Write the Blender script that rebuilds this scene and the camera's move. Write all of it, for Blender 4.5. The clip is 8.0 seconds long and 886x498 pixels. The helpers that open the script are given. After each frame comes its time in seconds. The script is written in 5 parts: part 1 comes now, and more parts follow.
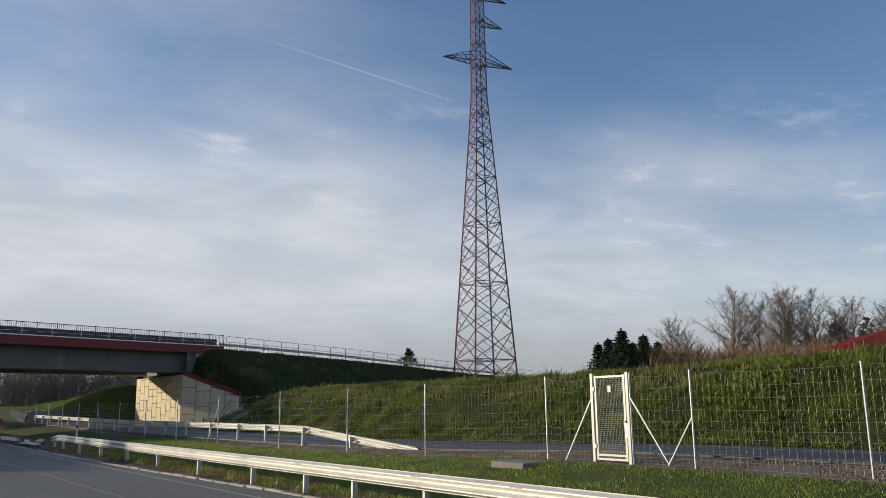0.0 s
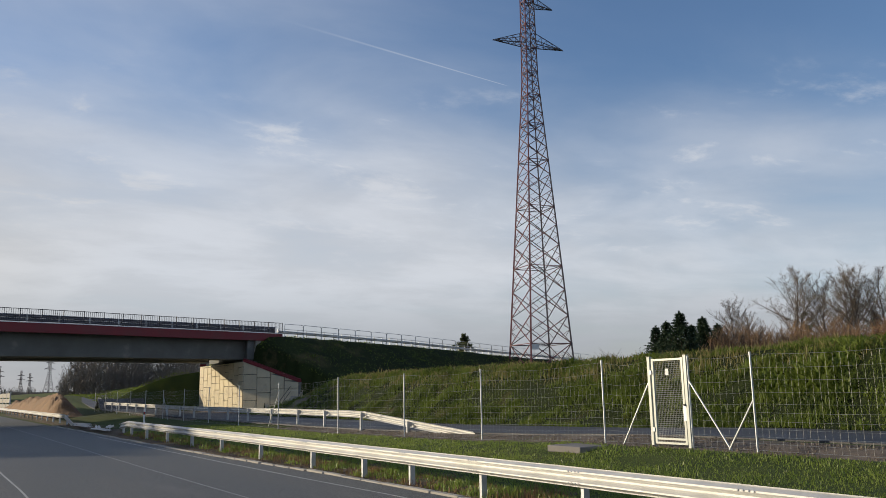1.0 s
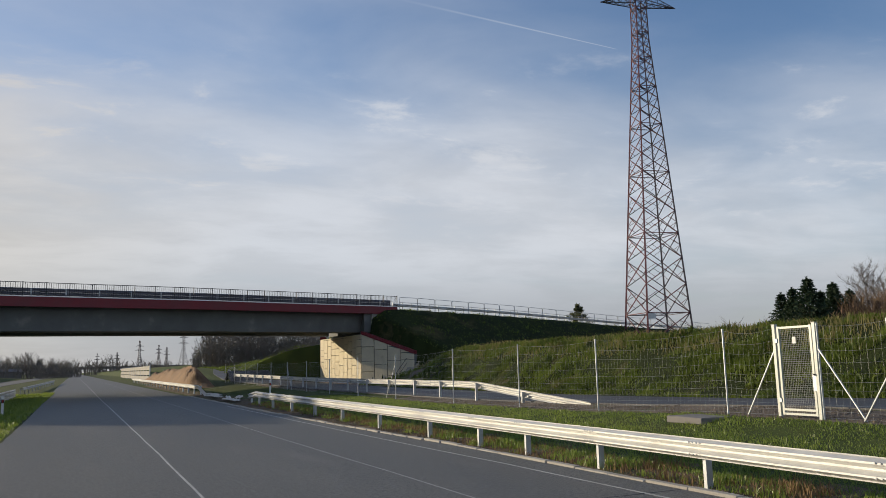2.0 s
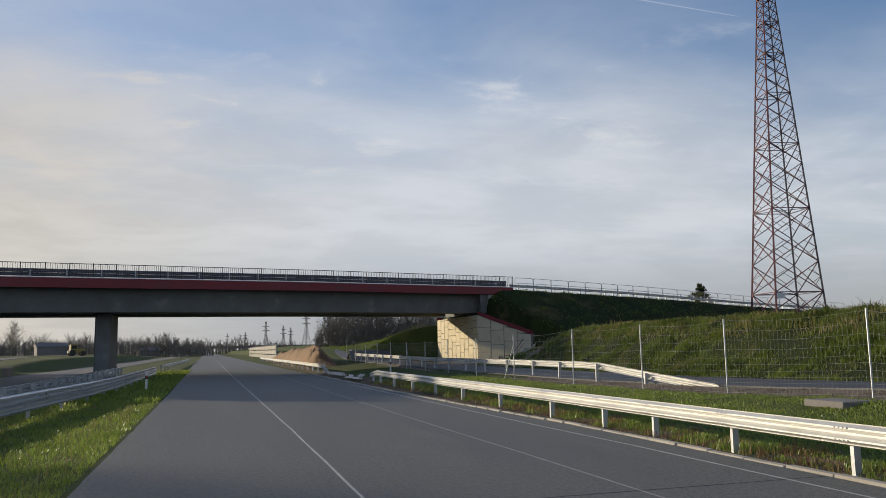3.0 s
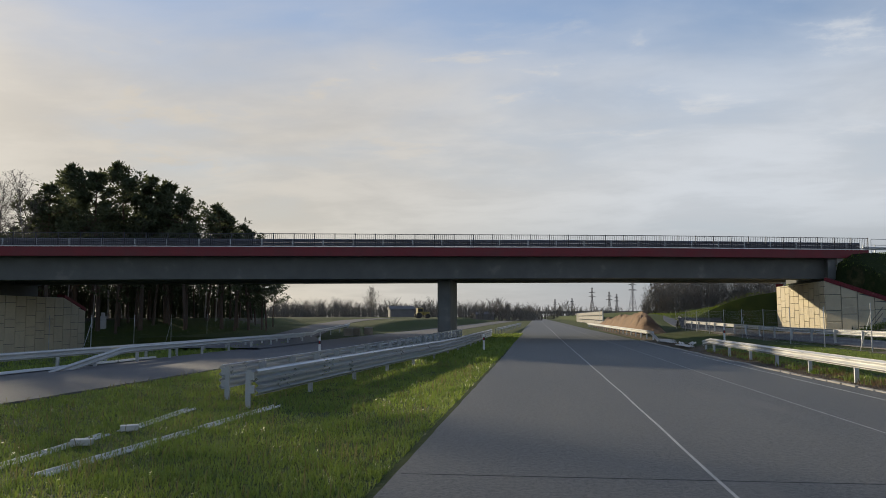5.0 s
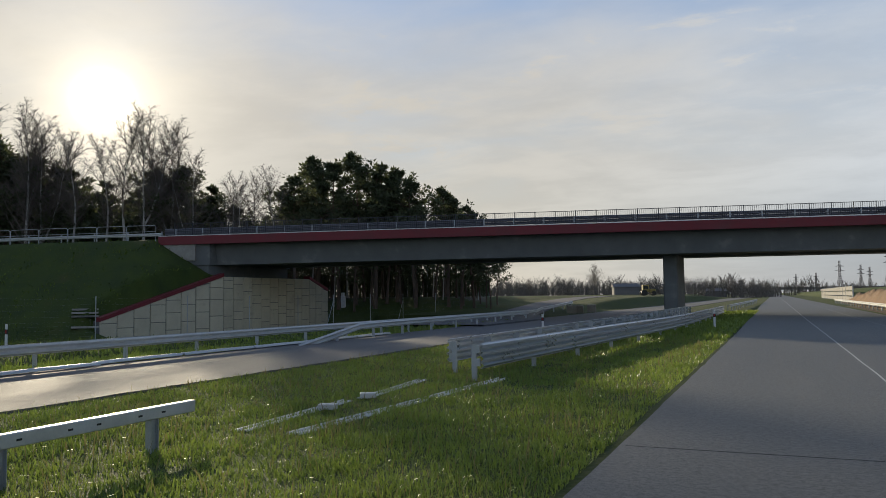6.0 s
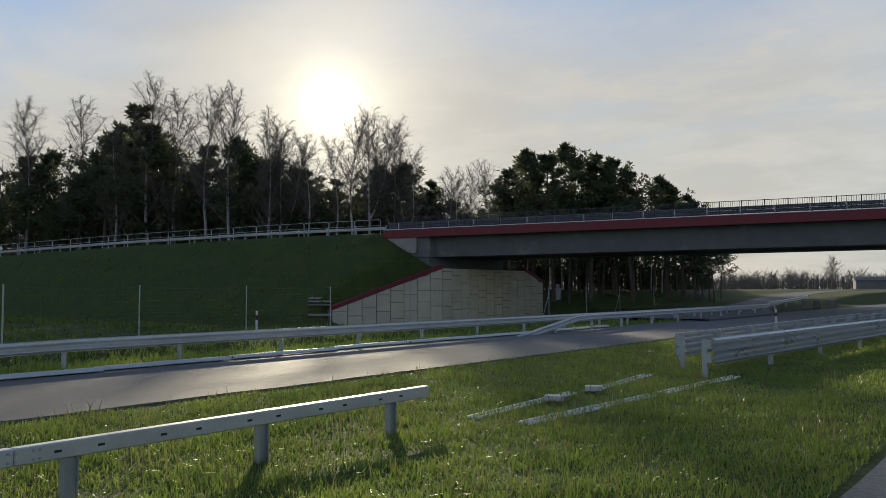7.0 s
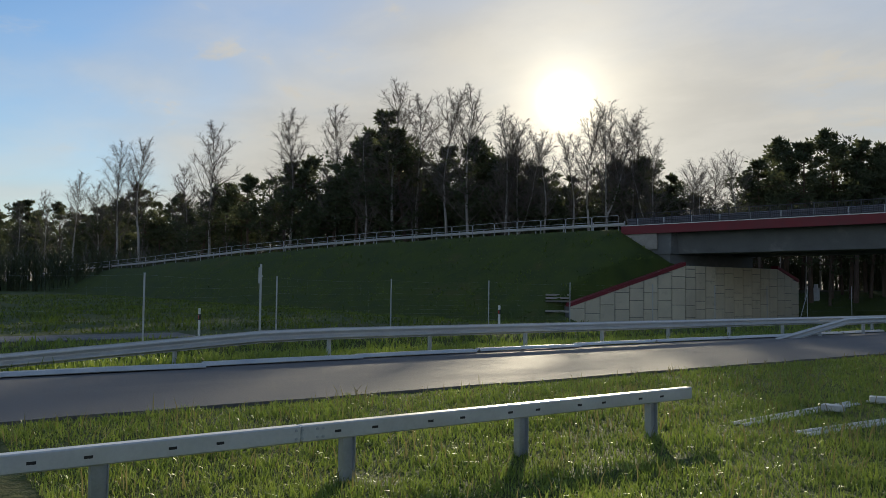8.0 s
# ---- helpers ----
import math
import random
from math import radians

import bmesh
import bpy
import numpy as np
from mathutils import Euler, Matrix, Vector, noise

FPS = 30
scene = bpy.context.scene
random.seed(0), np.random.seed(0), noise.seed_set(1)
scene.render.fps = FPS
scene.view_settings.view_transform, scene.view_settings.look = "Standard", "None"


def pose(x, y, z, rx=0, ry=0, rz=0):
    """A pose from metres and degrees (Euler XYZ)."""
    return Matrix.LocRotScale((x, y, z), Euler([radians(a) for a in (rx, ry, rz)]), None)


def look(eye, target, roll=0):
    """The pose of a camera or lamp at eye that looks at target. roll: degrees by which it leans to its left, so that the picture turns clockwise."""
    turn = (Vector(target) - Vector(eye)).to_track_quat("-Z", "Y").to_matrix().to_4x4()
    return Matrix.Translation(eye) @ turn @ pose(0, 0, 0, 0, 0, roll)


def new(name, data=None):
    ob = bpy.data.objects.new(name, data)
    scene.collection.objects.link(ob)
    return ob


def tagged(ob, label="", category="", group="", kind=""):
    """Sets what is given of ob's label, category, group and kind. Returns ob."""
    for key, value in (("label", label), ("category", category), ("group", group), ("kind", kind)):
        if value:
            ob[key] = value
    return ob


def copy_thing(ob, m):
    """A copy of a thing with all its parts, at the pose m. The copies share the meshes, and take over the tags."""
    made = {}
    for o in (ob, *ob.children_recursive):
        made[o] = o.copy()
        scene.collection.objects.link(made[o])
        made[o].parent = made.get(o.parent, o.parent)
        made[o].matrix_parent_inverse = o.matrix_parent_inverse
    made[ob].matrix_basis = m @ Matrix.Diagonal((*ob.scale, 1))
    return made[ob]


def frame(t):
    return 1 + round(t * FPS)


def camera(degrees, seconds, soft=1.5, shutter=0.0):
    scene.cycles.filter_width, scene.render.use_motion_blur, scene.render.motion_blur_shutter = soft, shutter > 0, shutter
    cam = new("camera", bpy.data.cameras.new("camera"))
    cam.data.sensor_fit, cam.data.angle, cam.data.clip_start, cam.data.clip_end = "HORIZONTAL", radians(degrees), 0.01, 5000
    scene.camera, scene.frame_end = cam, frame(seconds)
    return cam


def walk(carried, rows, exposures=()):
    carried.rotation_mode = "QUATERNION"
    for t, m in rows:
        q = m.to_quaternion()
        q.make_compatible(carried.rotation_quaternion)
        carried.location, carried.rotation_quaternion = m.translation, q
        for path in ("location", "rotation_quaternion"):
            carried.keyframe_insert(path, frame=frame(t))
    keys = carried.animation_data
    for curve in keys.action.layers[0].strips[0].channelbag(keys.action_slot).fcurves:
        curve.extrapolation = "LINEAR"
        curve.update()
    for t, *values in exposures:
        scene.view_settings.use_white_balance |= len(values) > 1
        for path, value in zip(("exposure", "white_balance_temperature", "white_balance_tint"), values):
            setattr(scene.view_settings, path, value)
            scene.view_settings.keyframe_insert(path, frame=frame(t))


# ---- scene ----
cam = camera(58.3, 8.0, soft=0.8)
PATH = [
    (0, (-0.076, -0.234, 1.977), (1.096, 1.34, 2.362), -0.7),
    (0.5, (-0.065, -0.237, 1.98), (1.069, 1.368, 2.354), -0.9),
    (1, (-0.054, -0.249, 1.969), (1.01, 1.407, 2.32), -1.1),
    (1.5, (-0.01, -0.236, 1.965), (0.945, 1.492, 2.285), -1.2),
    (1.7, (0.002, -0.231, 1.962), (0.905, 1.527, 2.268), -1.3),
    (3, (-0.124, -0.063, 1.927), (0.433, 1.842, 2.173), -1.1),
    (3.5, (-0.239, -0.108, 1.931), (0.182, 1.833, 2.166), -0.9),
    (4, (-0.347, -0.152, 1.934), (-0.094, 1.819, 2.155), -0.7),
    (4.5, (-0.309, -0.096, 1.922), (-0.281, 1.894, 2.118), -0.2),
    (4.7, (-0.27, -0.084, 1.916), (-0.346, 1.906, 2.099), -0.1),
    (5.8, (-0.129, -0.125, 1.811), (-0.804, 1.753, 1.939), -0.5),
    (6, (-0.145, -0.143, 1.808), (-0.92, 1.697, 1.928), -0.6),
    (6.5, (-0.246, -0.148, 1.811), (-1.261, 1.572, 1.919), -0.6),
    (7, (-0.383, -0.169, 1.794), (-1.616, 1.402, 1.897), -0.1),
    (7.5, (-0.628, -0.13, 1.759), (-2.066, 1.256, 1.857), 0.5),
    (8, (-0.773, -0.217, 1.739), (-2.407, 0.932, 1.832), 0.7),
]
walk(cam, [(t, look(eye, target, roll)) for t, eye, target, roll in PATH], [(0.0, 0.0, 6450, 10), (4.6, 0.0, 6500, 9), (6.2, 0.0, 6400, 7), (8.0, -0.06, 6280, 6)])

# ---- world, sun ----
SUN_AZ, SUN_EL = -46.2, 13.2
sun_dir = Vector((math.sin(radians(SUN_AZ)) * math.cos(radians(SUN_EL)), math.cos(radians(SUN_AZ)) * math.cos(radians(SUN_EL)), math.sin(radians(SUN_EL))))


def heading(az, el):
    return Vector((math.sin(radians(az)) * math.cos(radians(el)), math.cos(radians(az)) * math.cos(radians(el)), math.sin(radians(el))))


def make_world():
    w = bpy.data.worlds.new("sky")
    w.use_nodes = True
    scene.world = w
    nt = w.node_tree
    nt.nodes.clear()
    N = lambda k: nt.nodes.new("ShaderNode" + k)
    L = nt.links.new

    def m(op, a, b=None, clamp=False):
        n = N("Math")
        n.operation, n.use_clamp = op, clamp
        for i, v in enumerate((a, b)):
            if v is None:
                continue
            if isinstance(v, (int, float)):
                n.inputs[i].default_value = v
            else:
                L(v, n.inputs[i])
        return n.outputs[0]

    def ramp(v, lo, hi):
        n = N("MapRange")
        n.interpolation_type = "SMOOTHSTEP"
        L(v, n.inputs[0])
        n.inputs[1].default_value, n.inputs[2].default_value = lo, hi
        return n.outputs[0]

    def mix(f, a, b):
        n = N("Mix")
        n.data_type = "RGBA"
        L(f, n.inputs[0])
        for i, v in ((6, a), (7, b)):
            if isinstance(v, tuple):
                n.inputs[i].default_value = (*v, 1)
            else:
                L(v, n.inputs[i])
        return n.outputs[2]

    tc = N("TexCoord")
    sky = N("TexSky")
    sky.sky_type, sky.sun_disc = "NISHITA", False
    sky.sun_elevation, sky.sun_rotation = radians(SUN_EL), radians(SUN_AZ)
    sky.air_density, sky.dust_density, sky.ozone_density = 1.15, 0.1, 3.5
    dirv = tc.outputs["Generated"]
    sep = N("SeparateXYZ")
    L(dirv, sep.inputs[0])
    up = m("MAXIMUM", sep.outputs[2], 0.0)
    # cloud sheet: the direction projected on a high plane
    den = m("ADD", up, 0.12)
    comb = N("CombineXYZ")
    L(m("DIVIDE", sep.outputs[0], den), comb.inputs[0])
    L(m("DIVIDE", sep.outputs[1], den), comb.inputs[1])
    mp = N("Mapping")
    mp.inputs["Rotation"].default_value = (0, 0, radians(20))
    mp.inputs["Scale"].default_value = (0.75, 1.0, 1.0)
    L(comb.outputs[0], mp.inputs[0])

    def cloud(scale, detail, rough, dist):
        n = N("TexNoise")
        n.inputs["Scale"].default_value, n.inputs["Detail"].default_value = scale, detail
        n.inputs["Roughness"].default_value, n.inputs["Distortion"].default_value = rough, dist
        L(mp.outputs[0], n.inputs["Vector"])
        return n.outputs[0]

    big = cloud(0.55, 3, 0.5, 0.4)
    fine = cloud(1.7, 8, 0.52, 0.35)
    puff = cloud(3.2, 9, 0.62, 0.3)
    dot = N("VectorMath")
    dot.operation = "DOT_PRODUCT"
    L(dirv, dot.inputs[0])
    dot.inputs[1].default_value = sun_dir
    cosang = dot.outputs["Value"]
    near = ramp(cosang, 0.1, 1.0)
    low = m("SUBTRACT", 1.0, ramp(up, 0.1, 0.42))
    cover = m("ADD", m("MULTIPLY", big, 0.8), m("MULTIPLY", fine, 0.36))
    cover = m("ADD", cover, m("MULTIPLY", low, 0.42))
    cover = m("ADD", cover, m("MULTIPLY", near, 0.12))
    for az, el, lo, hi, k in ((-106.0, 14.0, 0.62, 1.0, 0.37), (70.0, 40.0, 0.7, 1.0, 0.16)):
        clear = N("VectorMath")
        clear.operation = "DOT_PRODUCT"
        L(dirv, clear.inputs[0])
        clear.inputs[1].default_value = heading(az, el)
        cover = m("SUBTRACT", cover, m("MULTIPLY", ramp(clear.outputs["Value"], lo, hi), k))
    patch = m("MULTIPLY", ramp(puff, 0.55, 0.72), m("MULTIPLY", ramp(up, 0.12, 0.2), m("SUBTRACT", 1.0, ramp(up, 0.3, 0.42))))
    cover = m("ADD", cover, m("MULTIPLY", patch, 0.18))
    mask = m("MULTIPLY", ramp(cover, 0.42, 1.04), 0.92)
    cool, warm = CLOUD_COOL, CLOUD_WARM
    tint = mix(ramp(cosang, 0.5, 0.96), cool, warm)
    dim = N("VectorMath")
    dim.operation = "SCALE"
    L(tint, dim.inputs[0])
    dim.inputs["Scale"].default_value = 0.88
    tint = mix(ramp(m("ADD", m("MULTIPLY", fine, 0.6), m("MULTIPLY", puff, 0.4)), 0.4, 0.6), dim.outputs[0], tint)
    # grey bank low over the horizon
    bank = m("MULTIPLY", m("SUBTRACT", 1.0, ramp(up, 0.03, 0.15)), 0.9)
    bank = m("MULTIPLY", bank, m("SUBTRACT", 1.0, ramp(cosang, 0.55, 0.9)))
    tint = mix(bank, tint, CLOUD_BANK)
    base = N("VectorMath")
    base.operation = "MULTIPLY"
    L(sky.outputs[0], base.inputs[0])
    base.inputs[1].default_value = SKY_GAIN
    col = mix(mask, base.outputs[0], tint)
    # thin vapour trail: a strip along a great circle
    n1 = N("VectorMath")
    n1.operation = "DOT_PRODUCT"
    L(dirv, n1.inputs[0])
    n1.inputs[1].default_value = TRAIL_N
    off = m("ABSOLUTE", n1.outputs["Value"])
    n2 = N("VectorMath")
    n2.operation = "DOT_PRODUCT"
    L(dirv, n2.inputs[0])
    n2.inputs[1].default_value = TRAIL_END
    along = n2.outputs["Value"]
    n3 = N("VectorMath")
    n3.operation = "DOT_PRODUCT"
    L(dirv, n3.inputs[0])
    n3.inputs[1].default_value = TRAIL_SIDE
    past = n3.outputs["Value"]
    width = m("ADD", 0.0006, m("MULTIPLY", past, 0.006))
    strip = m("SUBTRACT", 1.0, m("DIVIDE", off, m("MAXIMUM", width, 0.0005)), clamp=True)
    strip = m("MULTIPLY", strip, ramp(past, 0.0, 0.01))
    strip = m("MULTIPLY", strip, m("SUBTRACT", 1.0, ramp(past, 0.1, 0.3)))
    strip = m("MULTIPLY", strip, m("MULTIPLY", ramp(along, 0.8, 0.9), 0.3))
    col = mix(strip, col, (7.0, 7.4, 8.0))
    # aureole of the veiled sun
    pos = m("MAXIMUM", cosang, 0.0)
    halo = m("ADD", m("ADD", m("MULTIPLY", m("POWER", pos, 7000.0), 90.0), m("MULTIPLY", m("POWER", pos, 900.0), 5.0)), m("MULTIPLY", m("POWER", pos, 150.0), 4.0))
    halo = m("ADD", halo, m("MULTIPLY", m("POWER", pos, 26.0), 0.3))
    hv = N("Mix")
    hv.data_type, hv.blend_type = "RGBA", "ADD"
    hv.inputs[0].default_value = 1.0
    L(col, hv.inputs[6])
    sc = N("VectorMath")
    sc.operation = "SCALE"
    sc.inputs[0].default_value = (1.0, 0.86, 0.62)
    L(halo, sc.inputs["Scale"])
    L(sc.outputs[0], hv.inputs[7])
    bg = N("Background")
    bg.inputs["Strength"].default_value = 0.1
    L(hv.outputs[2], bg.inputs["Color"])
    out = N("OutputWorld")
    L(bg.outputs[0], out.inputs[0])


CLOUD_COOL, CLOUD_WARM, CLOUD_BANK = (6.7, 6.9, 7.3), (6.7, 6.0, 5.1), (3.6, 3.8, 4.2)
SKY_GAIN = (1.45, 1.36, 1.45)


TRAIL_END = heading(38.0, 21.5)
trail_far = heading(24.2, 25.23)
TRAIL_N = TRAIL_END.cross(trail_far).normalized()
TRAIL_SIDE = TRAIL_N.cross(TRAIL_END).normalized()
make_world()

sun = new("sun", bpy.data.lights.new("sun", "SUN"))
sun.data.energy, sun.data.angle, sun.data.color = 5.0, radians(0.8), (1.0, 0.84, 0.60)
sun.matrix_world = look((0, 0, 0), -sun_dir)

# ---- materials ----
def material(name, base, dark=None, scale=3.0, fine=60.0, rough=0.8, metal=0.0, bump=0.3, spread=0.5, dirt=None, dirt_scale=0.4, dirt_at=0.6, trans=0.0, spec=0.5, rough_var=0.1, island=0.0, objrand=0.0, stretch=(1, 1, 1), bump_dist=0.02, grain=0.0):
    """Two scales of noise between base and dark, a third for stains; bump from the fine noise."""
    mt = bpy.data.materials.new(name)
    mt.use_nodes = True
    nt = mt.node_tree
    bs = nt.nodes["Principled BSDF"]
    L = nt.links.new
    dark = dark or tuple(c * 0.6 for c in base)

    def N(k):
        return nt.nodes.new("ShaderNode" + k)

    tc = N("TexCoord")
    mp = N("Mapping")
    mp.inputs["Scale"].default_value = stretch
    geo = N("NewGeometry")
    L(geo.outputs["Position"], mp.inputs[0])

    def noise_(sc, det=4.0, ro=0.6):
        n = N("TexNoise")
        n.inputs["Scale"].default_value, n.inputs["Detail"].default_value, n.inputs["Roughness"].default_value = sc, det, ro
        L(mp.outputs[0], n.inputs["Vector"])
        return n.outputs[0]

    def rng(v, lo, hi, a=0.0, b=1.0):
        n = N("MapRange")
        L(v, n.inputs[0])
        for i, q in enumerate((lo, hi, a, b)):
            n.inputs[i + 1].default_value = q
        return n.outputs[0]

    def mix(f, a, b):
        n = N("Mix")
        n.data_type = "RGBA"
        L(f, n.inputs[0])
        for i, v in ((6, a), (7, b)):
            if isinstance(v, tuple):
                n.inputs[i].default_value = (*v[:3], 1)
            else:
                L(v, n.inputs[i])
        return n.outputs[2]

    def add(a, b, k):
        n = N("Math")
        n.operation = "MULTIPLY_ADD"
        L(a, n.inputs[0])
        n.inputs[1].default_value = k
        L(b, n.inputs[2])
        return n.outputs[0]

    big, small = noise_(scale), noise_(fine, 3.0)
    if grain:
        small = N("TexNoise")
        small.inputs["Scale"].default_value, small.inputs["Detail"].default_value, small.inputs["Roughness"].default_value = grain, 5.0, 0.85
        L(geo.outputs["Position"], small.inputs["Vector"])
        small = small.outputs[0]
    f = add(rng(small, 0.42, 0.58) if grain else rng(small, 0.3, 0.7), rng(big, 0.5 - spread / 2, 0.5 + spread / 2, -0.1, 0.75), 0.55 if grain else 0.4)
    if island:
        f = add(geo.outputs["Random Per Island"], f, island)
    if objrand:
        oi = N("ObjectInfo")
        f = add(oi.outputs["Random"], f, objrand)
    col = mix(f, dark, base)
    if dirt:
        d = noise_(dirt_scale, 6.0, 0.65)
        col = mix(rng(d, dirt_at, dirt_at + 0.16), col, dirt)
    L(col, bs.inputs["Base Color"])
    bs.inputs["Metallic"].default_value = metal
    bs.inputs["Specular IOR Level"].default_value = spec
    L(rng(big, 0.3, 0.7, max(0.02, rough - rough_var), min(1, rough + rough_var)), bs.inputs["Roughness"])
    if bump:
        b = N("Bump")
        b.inputs["Strength"].default_value, b.inputs["Distance"].default_value = bump, bump_dist
        L(small, b.inputs["Height"])
        L(b.outputs[0], bs.inputs["Normal"])
    if trans:
        out = nt.nodes["Material Output"]
        tr = N("BsdfTranslucent")
        L(col, tr.inputs["Color"])
        ms = N("MixShader")
        ms.inputs[0].default_value = trans
        L(bs.outputs[0], ms.inputs[1])
        L(tr.outputs[0], ms.inputs[2])
        L(ms.outputs[0], out.inputs["Surface"])
    return mt


M_GRASS = material("grass_ground", (0.07, 0.092, 0.019), (0.026, 0.042, 0.009), 0.5, 9.0, 0.9, bump=0.6, bump_dist=0.08, dirt=(0.08, 0.07, 0.03), dirt_scale=0.25, dirt_at=0.58, spec=0.2)
M_BANK = material("bank_grass", (0.030, 0.041, 0.010), (0.010, 0.016, 0.005), 0.35, 5.0, 0.95, bump=0.8, bump_dist=0.15, dirt=(0.085, 0.07, 0.03), dirt_scale=0.3, dirt_at=0.55, spec=0.15)
M_BLADE = material("grass_blade", (0.24, 0.31, 0.055), (0.085, 0.14, 0.025), 0.7, 6.0, 0.4, bump=0, trans=0.5, island=0.4, dirt=(0.26, 0.22, 0.10), dirt_scale=0.6, dirt_at=0.62, spec=0.6)
M_WEED = material("bank_weed", (0.15, 0.20, 0.028), (0.022, 0.044, 0.008), 0.45, 4.0, 0.6, bump=0, trans=0.4, island=0.5, spread=0.28, dirt=(0.24, 0.20, 0.09), dirt_scale=0.35, dirt_at=0.6, spec=0.4)
M_STRAW = material("dry_grass", (0.26, 0.23, 0.09), (0.13, 0.13, 0.045), 0.8, 6.0, 0.7, bump=0, trans=0.35, island=0.4, spec=0.3)
M_LITTER = material("dead_litter", (0.25, 0.16, 0.075), (0.09, 0.06, 0.03), 1.2, 8.0, 0.85, bump=0, trans=0.2, island=0.4)
M_SOIL = material("soil", (0.16, 0.10, 0.052), (0.045, 0.032, 0.02), 1.2, 14.0, 0.95, bump=0.8, bump_dist=0.06, dirt=(0.05, 0.065, 0.02), dirt_scale=0.8, dirt_at=0.48)
M_GRAVEL = material("gravel", (0.20, 0.155, 0.115), (0.07, 0.055, 0.042), 1.5, 40.0, 0.95, bump=0.9, bump_dist=0.03, dirt=(0.10, 0.12, 0.04), dirt_scale=0.7, dirt_at=0.6)
M_SAND = material("sand_heap", (0.30, 0.19, 0.105), (0.13, 0.08, 0.045), 0.5, 6.0, 0.95, bump=0.6, bump_dist=0.1)
M_FOREST = material("forest_floor", (0.07, 0.06, 0.03), (0.03, 0.03, 0.015), 0.3, 4.0, 1.0, bump=0.5)
M_ASPHALT = material("asphalt", (0.145, 0.150, 0.145), (0.020, 0.021, 0.021), 0.3, 30.0, 0.62, bump=1.0, bump_dist=0.02, spread=0.9, dirt=(0.125, 0.122, 0.115), dirt_scale=0.5, dirt_at=0.56, rough_var=0.06, stretch=(1, 0.16, 1), grain=15.0)
M_ASPHALT_B = material("asphalt_left", (0.12, 0.12, 0.122), (0.075, 0.075, 0.078), 0.3, 60.0, 0.74, spec=0.35, bump=0.7, bump_dist=0.012, dirt=(0.16, 0.15, 0.14), dirt_scale=0.3, dirt_at=0.55, stretch=(1, 0.25, 1), grain=50.0)
M_ASPHALT_N = material("asphalt_fresh", (0.06, 0.06, 0.065), (0.035, 0.035, 0.038), 0.4, 110.0, 0.6, bump=0.5, bump_dist=0.006)
M_JOINT = material("joint_seal", (0.42, 0.42, 0.41), (0.2, 0.2, 0.2), 1.5, 40.0, 0.8, bump=0.1)
M_PAINT = material("road_paint", (0.55, 0.55, 0.53), (0.25, 0.25, 0.24), 2.0, 30.0, 0.7, bump=0.1)
M_CONC = material("concrete", (0.17, 0.178, 0.175), (0.10, 0.106, 0.104), 0.5, 18.0, 0.85, bump=0.25, bump_dist=0.01, dirt=(0.24, 0.235, 0.22), dirt_scale=0.5, dirt_at=0.58)
M_PANEL = material("facing_concrete", (0.62, 0.55, 0.40), (0.47, 0.41, 0.30), 0.7, 16.0, 0.85, bump=0.25, bump_dist=0.01, dirt=(0.40, 0.35, 0.26), dirt_scale=0.6, dirt_at=0.6, objrand=0.3)
M_KERB = material("kerb_concrete", (0.38, 0.36, 0.32), (0.22, 0.20, 0.175), 1.2, 30.0, 0.85, bump=0.3, bump_dist=0.01, objrand=0.2)
M_RED = material("red_coat", (0.20, 0.016, 0.024), (0.12, 0.011, 0.017), 0.7, 20.0, 0.55, bump=0.08)
M_GALV = material("galvanised_steel", (0.62, 0.62, 0.60), (0.48, 0.48, 0.47), 2.0, 26.0, 0.48, metal=0.45, bump=0.05, objrand=0.15)
# Galvanised copy coloured darker and bluer, as the median rails show their shaded side.
M_GALV_B = material("galvanised_shade_side", (0.56, 0.58, 0.61), (0.40, 0.42, 0.45), 2.0, 26.0, 0.34, metal=0.85, bump=0.05)
M_GALV_POST = material("galvanised_post", (0.50, 0.52, 0.54), (0.34, 0.36, 0.38), 2.0, 30.0, 0.5, metal=0.7, bump=0.05)
M_WIRE = material("fence_wire", (0.42, 0.43, 0.42), (0.28, 0.29, 0.28), 2.0, 30.0, 0.5, metal=0.5, bump=0)
M_PALE = material("pale_painted_steel", (0.52, 0.54, 0.50), (0.38, 0.40, 0.37), 2.0, 30.0, 0.5, metal=0.2, bump=0.05)
M_RAILDARK = material("dark_railing_steel", (0.075, 0.075, 0.085), (0.045, 0.045, 0.05), 2.0, 30.0, 0.55, metal=0.2, bump=0)
# Galvanised steel with its backlit darkness put into the colour.
M_BARRIER = material("backlit_barrier", (0.20, 0.20, 0.23), (0.12, 0.12, 0.14), 2.0, 30.0, 0.5, metal=0.5, bump=0)
M_PYLON_R = material("pylon_red", (0.16, 0.045, 0.052), (0.09, 0.032, 0.036), 0.2, 6.0, 0.6, bump=0)
M_PYLON_G = material("pylon_steel", (0.10, 0.09, 0.10), (0.06, 0.05, 0.06), 0.2, 6.0, 0.6, metal=0.3, bump=0)
M_WHITE = material("white_plastic", (0.75, 0.75, 0.74), (0.6, 0.6, 0.59), 3.0, 30.0, 0.5, bump=0)
M_BLACK = material("black_plastic", (0.02, 0.02, 0.02), (0.01, 0.01, 0.01), 3.0, 30.0, 0.5, bump=0)
M_REDREF = material("red_reflector", (0.5, 0.03, 0.03), (0.35, 0.02, 0.02), 3.0, 30.0, 0.3, bump=0)
M_BARK = material("pine_bark", (0.16, 0.11, 0.075), (0.07, 0.05, 0.04), 0.8, 14.0, 0.95, bump=0.5)
